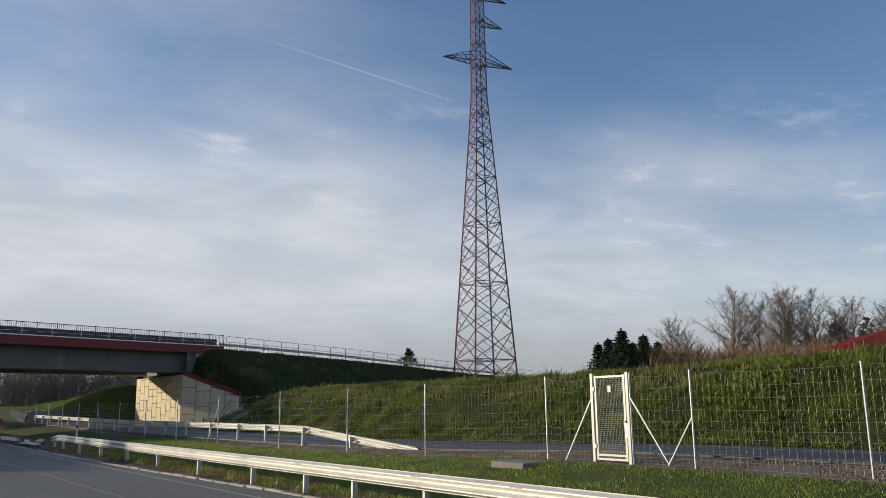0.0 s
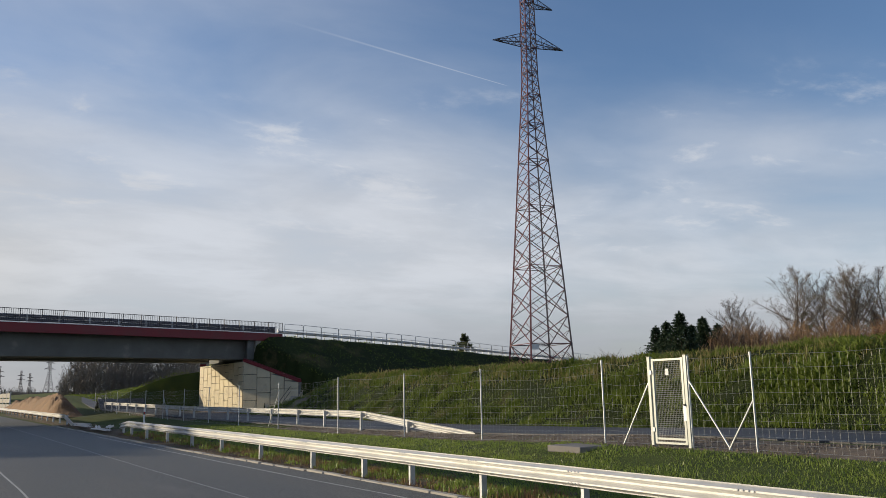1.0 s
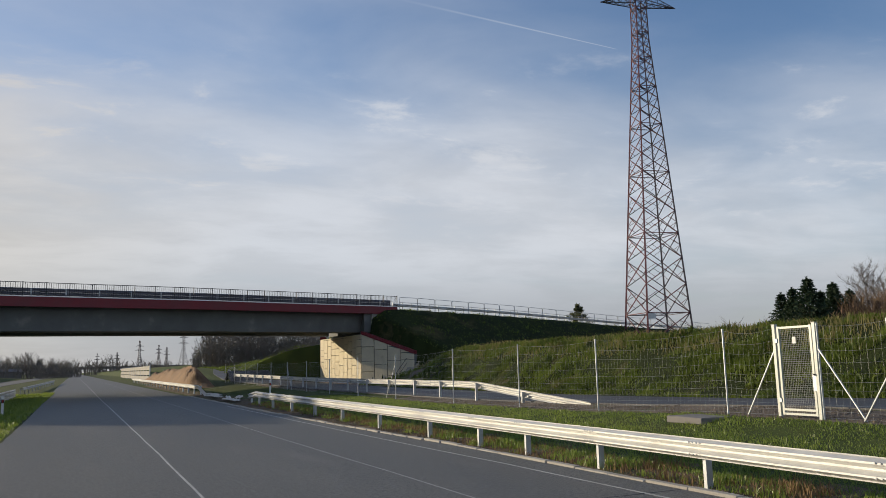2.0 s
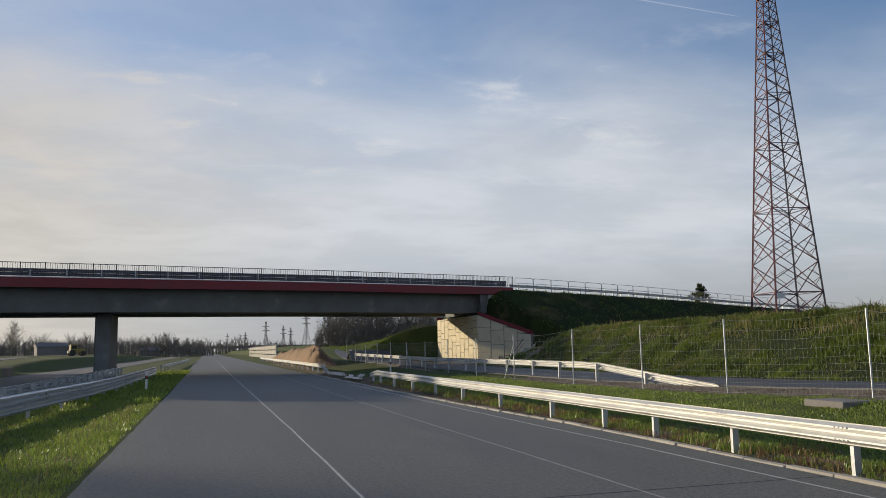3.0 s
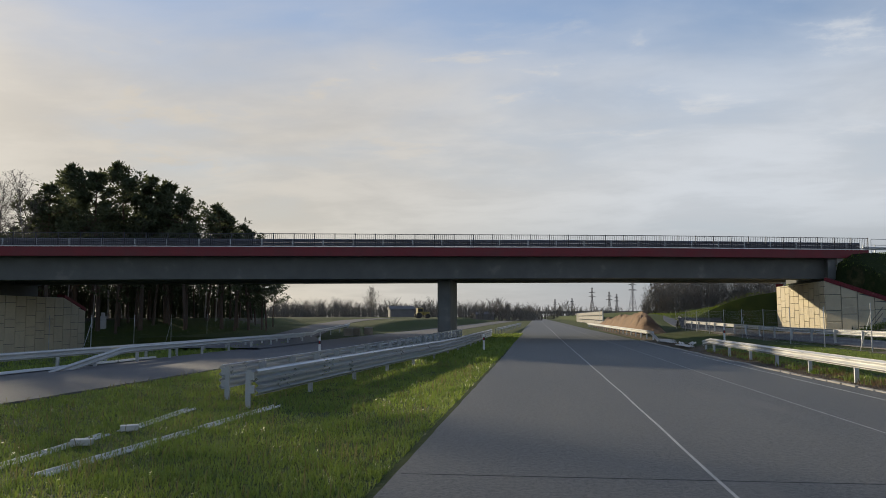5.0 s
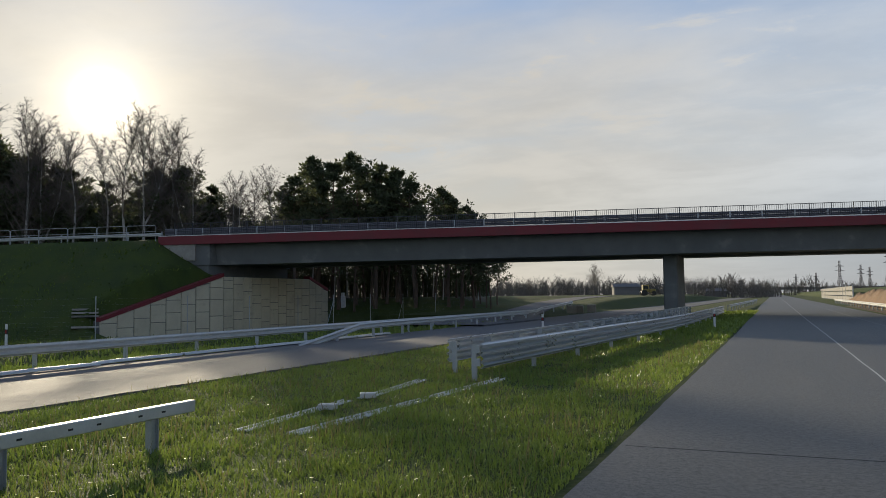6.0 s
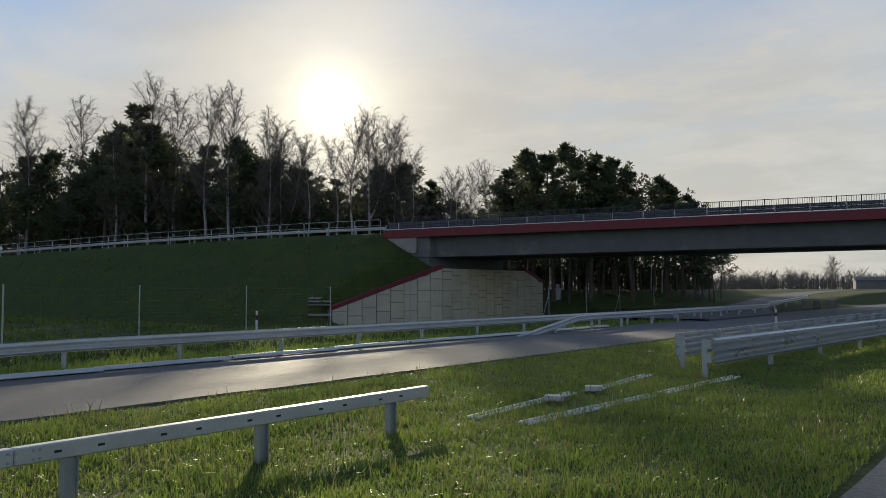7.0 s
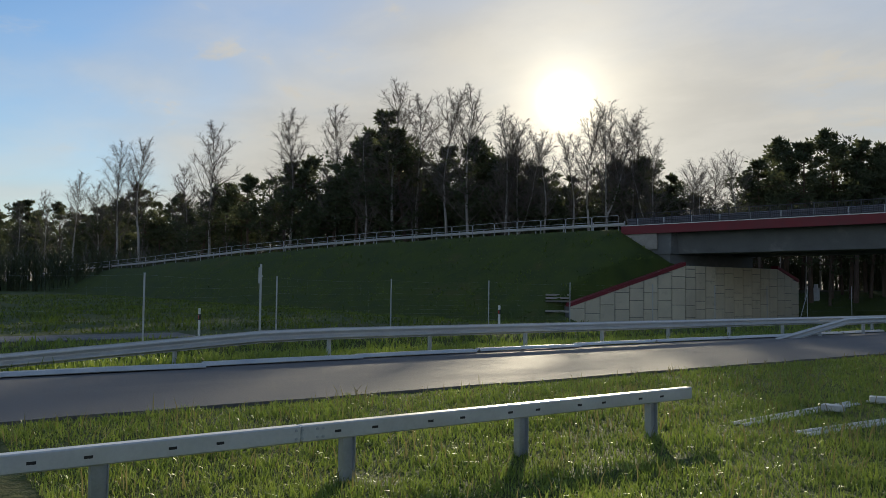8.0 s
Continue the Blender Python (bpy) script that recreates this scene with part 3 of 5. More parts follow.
def wall_face(name, corners, base_z, tops, label, coping=True, panels=True):
    """Retaining wall along a line of plan points with a top height at each; faced with staggered panels."""
    th = empty(name, (*corners[0], base_z))
    inv = th.matrix_world.inverted()
    pts = [Vector((*c, 0)) for c in corners]
    for seg, (a, b, ta, tb) in enumerate(zip(pts, pts[1:], tops, tops[1:])):
        d = (b - a)
        ln = d.length
        d.normalize()
        out = Vector((d.y, -d.x, 0))
        bm = bmesh.new()
        vs = []
        for q, t in ((a, ta), (b, tb)):
            for off, z in ((0.0, base_z - 0.6), (0.0, t), (-1.7, t), (-1.7, base_z - 0.6)):
                vs.append(bm.verts.new(q + out * off + Vector((0, 0, z))))
        for i in range(4):
            j = (i + 1) % 4
            bm.faces.new((vs[i], vs[j], vs[4 + j], vs[4 + i]))
        bm.faces.new(vs[:4])
        bm.faces.new(vs[4:][::-1])
        bmesh.ops.recalc_face_normals(bm, faces=bm.faces)
        bm.transform(inv)
        part("core", bm, M_CONC, th)
        if seg != 1:
            bm = bmesh.new()
            vs = []
            for q, t in ((a, ta), (b, tb)):
                for off, z in ((0.16, t - 0.02), (0.16, t + 0.3), (-0.6, t + 0.3), (-0.6, t - 0.02)):
                    vs.append(bm.verts.new(q + out * off + Vector((0, 0, z))))
            for i in range(4):
                j = (i + 1) % 4
                bm.faces.new((vs[i], vs[j], vs[4 + j], vs[4 + i]))
            bm.faces.new(vs[:4])
            bm.faces.new(vs[4:][::-1])
            bmesh.ops.recalc_face_normals(bm, faces=bm.faces)
            bm.transform(inv)
            part("coping", bm, M_RED, th, "red painted coping")
        # panels: columns 1.5 m wide, cut into pieces of differing height
        cols = max(1, round(ln / 1.5))
        w = ln / cols
        rnd = random.Random(int(ln * 100) + int(base_z * 10))
        for c in range(cols):
            s0, s1 = c * w + 0.035, (c + 1) * w - 0.035
            t0, t1 = lerp(ta, tb, s0 / ln), lerp(ta, tb, s1 / ln)
            z = base_z - 0.5 + (0.75 if c % 2 else 0.0) - rnd.choice((0, 0.35))
            first = True
            while z < max(t0, t1) - 0.05:
                hgt = rnd.choice((1.5, 1.5, 0.75, 1.1))
                lo = base_z - 0.55 if first else z + 0.02
                z2 = z + hgt
                hi0, hi1 = min(z2 - 0.02, t0 - 0.03), min(z2 - 0.02, t1 - 0.03)
                first = False
                z = z2
                if hi0 - lo < 0.06 and hi1 - lo < 0.06:
                    continue
                hi0, hi1 = max(hi0, lo + 0.01), max(hi1, lo + 0.01)
                bm = bmesh.new()
                vs = [bm.verts.new(a + d * s + out * o + Vector((0, 0, zz))) for o, k in ((-0.02, 0.0), (0.07, 0.0), (0.1, 0.03)) for s, zz in ((s0 + k, lo + k), (s1 - k, lo + k), (s1 - k, hi1 - k), (s0 + k, hi0 - k))]
                bm.faces.new(vs[8:12])
                for r in (0, 4):
                    for i in range(4):
                        j = (i + 1) % 4
                        bm.faces.new((vs[r + i], vs[r + j], vs[r + 4 + j], vs[r + 4 + i]))
                bmesh.ops.recalc_face_normals(bm, faces=bm.faces)
                bm.transform(inv)
                part("panel", bm, M_PANEL, th)
    return tagged(th, label, "retaining wall")


wall_face("abutment", [(RX + 1.2, 98.5), (RX, 95.5), (RX, 80.0), (RX + 4.1, 75.4)], 0.35, [4.2, 5.3, 5.3, 3.1], "pale concrete block abutment with red coping beside the slip road")
wall_face("abutment", [(-50.6, 48.2), (LX, 60.0), (LX, 74.6), (LX - 0.6, 79.5)], -1.5, [0.1, 3.9, 3.9, 2.6], "shaded concrete block abutment with red sloping coping")


def bearing_wall(name, x0, x1, z0, label):
    """The upper abutment behind the coping that carries the deck, with small wing plates."""
    th = empty(name, edge((x0 + x1) / 2, DECK_W / 2, z0))
    inv = th.matrix_world.inverted()
    bm = bmesh.new()
    lo = [bm.verts.new(edge(x + n * SKEW / K, n, z0)) for x, n in ((x0, 0.5), (x1, 0.5), (x1, DECK_W - 0.5), (x0, DECK_W - 0.5))]
    hi = [bm.verts.new(edge(x + n * SKEW / K, n, crest(x) - 2.78)) for x, n in ((x0, 0.5), (x1, 0.5), (x1, DECK_W - 0.5), (x0, DECK_W - 0.5))]
    for i in range(4):
        j = (i + 1) % 4
        bm.faces.new((lo[i], lo[j], hi[j], hi[i]))
    bm.faces.new(hi)
    bm.faces.new(lo[::-1])
    bmesh.ops.recalc_face_normals(bm, faces=bm.faces)
    bm.transform(inv)
    part("seat_wall", bm, M_CONC, th)
    return tagged(th, label, "abutment wall")


bearing_wall("bearing_wall", R_END - 3.2, R_END + 0.6, 3.0, "grey concrete bearing wall under the end of the deck")
bearing_wall("bearing_wall", L_END - 0.6, L_END + 4.0, 1.5, "grey concrete bearing wall under the end of the deck")


def approach_railing(name, x0, x1, step, n, mt, label):
    """Tubular railing frames along the crest of an approach."""
    th = empty(name, edge(x0, n, crest(x0)))
    o = th.matrix_world.translation.copy()
    k = int(abs(x1 - x0) / step)
    s = 1 if x1 > x0 else -1
    for i in range(k):
        a, b = x0 + s * i * step, x0 + s * (i + 1) * step - s * 0.06
        bm = bmesh.new()
        za, zb = crest(a) - 0.1, crest(b) - 0.1
        for x, z in ((a, za), (b, zb)):
            bar(bm, edge(x, n, z - 0.3) - o, edge(x, n, z + 1.1) - o, 0.028, 6)
        c = 0.14 * s
        bar(bm, edge(a, n, za + 1.1) - o, edge(a + c, n, za + 1.2) - o, 0.026, 6)
        bar(bm, edge(b, n, zb + 1.1) - o, edge(b - c, n, zb + 1.2) - o, 0.026, 6)
        bar(bm, edge(a + c, n, za + 1.2) - o, edge(b - c, n, zb + 1.2) - o, 0.026, 6)
        bar(bm, edge(a, n, za + 0.62) - o, edge(b, n, zb + 0.62) - o, 0.022, 6)
        part("frame", bm, mt, th)
    for z in (0.3,):
        bm = bmesh.new()
        m = 24
        sweep(bm, w_profile(s), [edge(lerp(x0, x1, i / m), n + 1.1, crest(lerp(x0, x1, i / m)) + z) - o for i in range(m + 1)])
        part("barrier_beam", bm, M_GALV, th, "pale barrier beam behind the railing")
        for i in range(0, m * 2):
            x = lerp(x0, x1, i / (m * 2))
            part("barrier_post", boxed(-0.05, -0.05, -0.4, 0.05, 0.05, 0.6, m=Matrix.Translation(edge(x, n + 1.2, crest(x)) - o)), M_GALV_POST, th)
    return tagged(th, label, "railing")


approach_railing("approach_railing", R_END + 0.7, 92.0, 2.45, -0.1, M_GALV_POST, "galvanised tube railing along the approach embankment")
approach_railing("approach_railing", L_END - 0.7, -215.0, 2.9, -0.1, M_GALV_POST, "galvanised tube railing along the sloping embankment crest")


# ---- barriers ----
def post_bm(h, w=0.10, d=0.055, t=0.006):
    """A C-section driven post, open along y."""
    bm = bmesh.new()
    box(bm, -w / 2, -d / 2, -0.25, w / 2, -d / 2 + t, h)
    box(bm, -w / 2, -d / 2 + t, -0.25, -w / 2 + t, d / 2, h)
    box(bm, w / 2 - t, -d / 2 + t, -0.25, w / 2, d / 2, h)
    return bm


POST = mesh_of("post", post_bm(0.72, 0.12, 0.07), M_GALV_POST)


def guardrail(name, path, ys, side, label, top=0.76, low_end=None, rails=1, bolts=False, mt=None):
    """A W-beam rail: path gives x for y; ys the posts; side: 1 when the beam stands on the posts' right (+x)."""
    th = empty(name, (path(ys[0]), ys[0], land(path(ys[0]), ys[0])))
    o = th.matrix_world.translation
    loc = lambda v: Vector(v) - o
    gz = lambda y: land(path(y), y) if abs(path(y) - 16.5) > 1.5 else land(18, y)
    height = lambda y: top - (0 if low_end is None else low_end(y))
    for y in ys:
        h = height(y)
        if h < 0.2:
            continue
        ob = part("post", POST, None, th, at=Matrix.Translation(loc((path(y), y, gz(y)))) @ Matrix.Diagonal((1, 1, (h - 0.04) / 0.72, 1)))
        for r in range(rails):
            bm = boxed(-0.05, -0.04, -0.09, 0.05, 0.04, 0.09)
            part("spacer", bm, M_GALV_POST, th, at=Matrix.Translation(loc((path(y) + side * 0.10, y, gz(y) + h - 0.16 - 0.312 * r))))
    for r in range(rails):
        for a, b in zip(ys, ys[1:]):
            bm = bmesh.new()
            k = max(2, int((b - a) / 2.1))
            pts = [lerp(a, b + 0.12, i / k) for i in range(k + 1)]
            sweep(bm, w_profile(side), [loc((path(y) + side * 0.15 + (0.004 if y == pts[0] else 0), y, gz(y) + height(y) - 0.155 - 0.312 * r)) for y in pts])
            ob = part("beam", bm, mt or M_GALV, th)
            if bolts and r == 0:
                bm = bmesh.new()
                for dy in (-0.12, -0.04, 0.04, 0.12):
                    for dz in (-0.09, 0.09):
                        x = path(a) + side * (0.155 + 0.083)
                        bar(bm, loc((x - 0.005, a + dy, gz(a) + height(a) - 0.155 + dz)), loc((x + side * 0.014, a + dy, gz(a) + height(a) - 0.155 + dz)), 0.014, 6)
                part("bolt", bm, M_GALV_POST, th)
    return tagged(th, label, "guardrail")


right_ys = [-8.0, -4.0, -0.5, 3.0, 6.4, 9.6, 12.4, 15.05, 17.3, 20.35, 24.4, 28.4, 32.2, 36.1, 40.0, 44.0, 47.9]
guardrail("guardrail", lambda y: 8.87 + (0.5 * ((y - 40) / 8) ** 2 if y > 40 else 0), right_ys, -1, "bright galvanised steel guardrail on posts along the road edge", low_end=lambda y: max(0, (y - 44) * 0.06), bolts=True)
guardrail("guardrail", lambda y: 9.0, [63 + 4 * i for i in range(24)], -1, "distant galvanised guardrail with a bent end beside a sand heap", low_end=lambda y: max(0.0, (67 - y) * 0.13))
guardrail("guardrail", lambda y: 16.5 + (0.25 if y > 40 else 0), [24.0, 28.4, 32.6, 36.6, 40.6, 44.6, 48.6, 52.6, 56.6, 60.6, 64.6, 68.6, 72.6, 76.6, 80.6, 84.6, 88.6, 92.6, 96.6, 100.6], 1, "galvanised slip road guardrail with a lowered end", top=0.85, low_end=lambda y: max(0, (33 - y) * 0.085))
guardrail("guardrail", lambda y: table(y, [(17.7, -6.88), (24, -6.42), (31, -5.85), (38, -5.2), (45, -4.9), (76, -4.8)]), [17.7 + 4.0 * i for i in range(15)], 1, "double-beam galvanised median guardrail in the grass", top=0.9, rails=2, mt=M_GALV_B)
guardrail("guardrail", lambda y: table(y, [(19.6, -8.15), (24, -8.05), (30, -7.95), (42, -7.8), (80, -8.0)]), [19.6 + 2.6 * i for i in range(24)], -1, "double-beam galvanised median guardrail seen from behind", top=0.9, rails=2, mt=M_GALV_B)
guardrail("guardrail", lambda y: -5.2 + 0.012 * (y - 90), [90 + 6 * i for i in range(14)], 1, "far galvanised median guardrail", top=0.8)
guardrail("guardrail", lambda y: -18.4 - 0.02 * (y - 28), [27.5, 31, 34.6, 38, 42, 46, 50, 54, 58, 62], 1, "galvanised guardrail with a ramped end beyond the opposite carriageway", top=0.8, low_end=lambda y: max(0, (33 - y) * 0.13))
guardrail("guardrail", lambda y: -19.6 - max(0, y - 40) * 0.06, [-6, -2, 1.5, 5.4, 9.4, 12.6, 16.2, 19.6, 23, 26.6, 30.2, 33.8, 37.5, 41, 45, 49, 53, 57, 61, 65, 69, 73, 77, 82, 87, 92], 1, "galvanised guardrail beyond the opposite carriageway", top=0.8, low_end=lambda y: max(0, (8 - y) * 0.062))


def box_rail():
    """Median rail: a box beam with slots on open posts."""
    x0 = -7.85
    th = empty("box_beam_rail", (x0, 8.1, -0.2))
    o = th.matrix_world.translation
    ys = [-7.6, -5.4, -3.2, -1.0, 1.3, 3.62, 5.9, 8.16]
    for y in ys:
        bm = bmesh.new()
        w, d, t = 0.14, 0.10, 0.008
        box(bm, -d / 2, -w / 2, -0.3, d / 2, -w / 2 + t, 0.50)
        box(bm, -d / 2, w / 2 - t, -0.3, d / 2, w / 2, 0.50)
        box(bm, -0.004, -w / 2 + t, -0.3, 0.004, w / 2 - t, 0.50)
        part("post", bm, M_GALV_POST, th, at=Matrix.Translation(Vector((x0, y, land(x0, y))) - o))
    ends = [-8.9, -2.9, 3.1, 8.95]
    for a, b in zip(ends, ends[1:]):
        bm = boxed(-0.06, a, 0.44, 0.06, b - 0.006, 0.60, bevel=0.012)
        bm.transform(Matrix.Translation(Vector((x0, 0, -0.21)) - o))
        ob = part("beam", bm, M_GALV, th)
        y = a + 0.35
        while y < b - 0.2:
            for dy in (0, 0.42):
                # thin black plate on the uncut beam: the hole's darkness as colour
                bm = boxed(0.0585, y + dy, 0.505, 0.0625, y + dy + 0.07, 0.53)
                bm.transform(Matrix.Translation(Vector((x0, 0, -0.21)) - o))
                part("slot", bm, M_BLACK, ob)
            y += 1.1
        bm = bmesh.new()
        for dy in (-0.16, -0.1, 0.06, 0.12):
            for dz in (0.48, 0.56):
                bar(bm, (0.058, a + dy + 0.1, dz), (0.074, a + dy + 0.1, dz), 0.014, 6)
        bm.transform(Matrix.Translation(Vector((x0, 0, -0.21)) - o))
        part("bolt", bm, M_GALV_POST, ob)
    tagged(th, "galvanised box beam rail on steel posts in the grass", "guardrail")


box_rail()


def loose_beam(a, b, label, tilt=0.0, z=None):
    a, b = Vector(a), Vector(b)
    th = empty("loose_beam", (a.x, a.y, land(a.x, a.y)))
    bm = bmesh.new()
    prof = [(q, p) for p, q in w_profile(1.0)]
    n = 6
    path = [a.lerp(b, i / n) for i in range(n + 1)]
    path = [(p.x, p.y, land(p.x, p.y) + (-0.046 if z is None else z)) for p in path]
    sweep(bm, prof, path)
    bm.transform(Matrix.Translation(-th.matrix_world.translation))
    part("beam", bm, M_GALV, th)
    return tagged(th, label, "steel beam", group="beams left in the grass")


loose_beam((-7.75, 9.9), (-8.0, 13.6), "galvanised rail beam left lying in the grass")
loose_beam((-7.85, 13.9), (-8.2, 17.6), "galvanised rail beam left lying in the grass")
loose_beam((-6.75, 9.8), (-6.5, 13.9), "galvanised rail beam left lying in the grass")
loose_beam((-6.5, 14.1), (-6.3, 18.0), "galvanised rail beam left lying in the grass")
for x, y, r in ((-7.6, 12.2, 15), (-7.7, 13.9, 30)):
    bm = boxed(-0.16, -0.09, 0, 0.16, 0.09, 0.1, bevel=0.01)
    tagged(part("steel_block", bm, M_GALV, at=pose(x, y, land(x, y) + 0.04, 0, 0, r)), "small galvanised spacer lying on a rail beam", "steel block")
for i, (x, y, l, r) in enumerate(((8.6, 50.5, 4.0, 3), (8.9, 53.2, 4.2, -8), (8.3, 55.0, 3.8, 4), (8.8, 58.5, 4.0, -4), (9.1, 61.0, 3.6, 8), (9.3, 51.8, 4.0, -14))):
    bm = bmesh.new()
    sweep(bm, [(q, p) for p, q in w_profile(1.0)], [(0, -l / 2, 0), (0, 0, 0.02), (0, l / 2, 0)])
    tagged(part("loose_beam", bm, M_GALV, at=pose(x, y, 0.08 + 0.05 * (i % 3), 0, 6 * (i % 2), r)), "galvanised rail beam dumped on the road edge", "steel beam", group="beams at the road edge")


# ---- roadside fence ----
FENCE_X = 15.3
fence_ys = [-10.5, -4.6, 1.3, 7.23, 11.1]
fence_ys2 = [15.8, 21.5, 26.6, 32.5, 39.7, 46.0, 52.0, 58.0, 64.0, 70.0, 76.0, 82.0, 88.0, 94.0]


def fence_top(y):
    return 2.68 if y < 16 else table(y, [(16, 2.64), (33, 2.62), (40, 2.5), (60, 2.4), (100, 2.6)])


def wire_panel(th, o, a, b, za, zb, ta, tb, vert=0.16, r=0.0028, sag=0.05, low=0.04):
    """One bay of wire mesh between two plan points: closer wires near the ground."""
    bm = bmesh.new()
    a, b = Vector((*a, 0)), Vector((*b, 0))
    ln = (b - a).length
    hs = [0.0, 0.07, 0.14, 0.22, 0.30, 0.39, 0.48, 0.6, 0.73, 0.86, 1.0]
    for h in hs:
        prev = None
        for i in range(5):
            f = i / 4
            q = a.lerp(b, f)
            q.z = lerp(lerp(za, zb, f) + low, lerp(ta, tb, f) - 0.04, h) - sag * math.sin(math.pi * f) * h
            if prev:
                bar(bm, prev - o, q - o, r * (1.25 if h in (0.0, 1.0) else 1.0), 3)
            prev = q
    k = max(2, int(ln / vert))
    for i in range(1, k):
        f = i / k
        q = a.lerp(b, f)
        z0, z1 = lerp(za, zb, f) + low, lerp(ta, tb, f) - 0.04 - sag * math.sin(math.pi * f)
        bar(bm, (q.x - o.x, q.y - o.y, z0 - o.z), (q.x - o.x, q.y - o.y, z1 - o.z), r * 0.6, 3)
    return part("wire_mesh", bm, M_WIRE, th)


def build_fence(name, pts, tops, braces=(), label="", vert=0.16, r=0.0028, sag=0.05):
    th = empty(name, (*pts[0], land(*pts[0])))
    o = th.matrix_world.translation.copy()
    zs = [land(*p) for p in pts]
    for p, z, t in zip(pts, zs, tops):
        bm = bmesh.new()
        bar(bm, (p[0] - o.x, p[1] - o.y, z - 0.3 - o.z), (p[0] - o.x, p[1] - o.y, t - o.z), 0.025, 8)
        post = part("post", bm, M_GALV_POST, th)
        bm = bmesh.new()
        bar(bm, (p[0] - o.x, p[1] - o.y, t - o.z), (p[0] - o.x, p[1] - o.y, t + 0.015 - o.z), 0.034, 8)
        part("cap", bm, M_GALV_POST, post)
    for i in range(len(pts) - 1):
        wire_panel(th, o, pts[i], pts[i + 1], zs[i], zs[i + 1], tops[i], tops[i + 1], vert, r, sag)
    for (x0, y0, z0), (x1, y1) in braces:
        bm = bmesh.new()
        bar(bm, Vector((x0, y0, z0)) - o, Vector((x1, y1, land(x1, y1) - 0.05)) - o, 0.022, 6)
        part("brace", bm, M_GALV_POST, th)
    return tagged(th, label, "fence")


build_fence("wire_fence", [(FENCE_X, y) for y in fence_ys] + [(FENCE_X, 12.86)], [fence_top(y) for y in fence_ys] + [2.66], [((FENCE_X, 12.86, 2.1), (FENCE_X, 11.75)), ((FENCE_X, 11.1, 1.65), (FENCE_X - 0.05, 11.85))], "galvanised wire mesh fence with thin steel posts", r=0.0026)
build_fence("wire_fence", [(FENCE_X, 14.12)] + [(FENCE_X, y) for y in fence_ys2], [2.66] + [fence_top(y) for y in fence_ys2], [((FENCE_X, 14.12, 2.1), (FENCE_X, 15.15)), ((FENCE_X, 39.7, 2.0), (FENCE_X, 41.2)), ((FENCE_X, 64.0, 2.0), (FENCE_X, 62.4))], "galvanised wire mesh fence sagging between thin steel posts", r=0.0026, sag=0.1)


def build_gate():
    z = land(FENCE_X, 13.5)
    th = empty("fence_gate", (FENCE_X, 13.5, z))
    h = 2.66 - z
    for y in (-0.58, 0.58):
        post = part("gate_post", boxed(-0.045, y - 0.045, -0.3, 0.045, y + 0.045, h + 0.04, bevel=0.006), M_PALE, th, "square pale steel post")
        part("cap", boxed(-0.05, y - 0.05, h + 0.04, 0.05, y + 0.05, h + 0.055), M_PALE, post)
    leaf = part("leaf_frame", boxed(-0.025, -0.5, 0.06, 0.025, -0.44, h), M_PALE, th)
    part("leaf_frame", boxed(-0.025, 0.44, 0.06, 0.025, 0.5, h), M_PALE, th)
    for z0 in (0.06, 0.16, h - 0.06):
        part("leaf_rail", boxed(-0.022, -0.44, z0, 0.022, 0.44, z0 + 0.05), M_PALE, th)
    bm = bmesh.new()
    k = 18
    for i in range(1, k):
        y = -0.44 + 0.88 * i / k
        bar(bm, (0, y, 0.1), (0, y, h - 0.03), 0.003, 3)
    zz = 0.2
    while zz < h - 0.05:
        bar(bm, (0.004, -0.44, zz), (0.004, 0.44, zz), 0.0042, 3)
        zz += 0.05
    part("mesh_infill", bm, M_WIRE, th)
    part("lock_box", boxed(-0.04, -0.56, 0.62, 0.04, -0.44, 1.02, bevel=0.006), M_GALV_POST, th, "grey lock box")
    part("handle", boxed(-0.09, -0.53, 0.98, -0.04, -0.5, 1.02), M_BLACK, th)
    for zh in (0.35, 1.75):
        part("hinge", boxed(-0.05, 0.49, zh, 0.03, 0.55, zh + 0.1), M_GALV_POST, th)
    part("notice_plate", boxed(-0.03, -0.05, h - 0.42, -0.024, 0.05, h - 0.26), M_WHITE, th, "small white notice plate")
    tagged(th, "pale steel mesh gate in the wire fence", "gate")


build_gate()


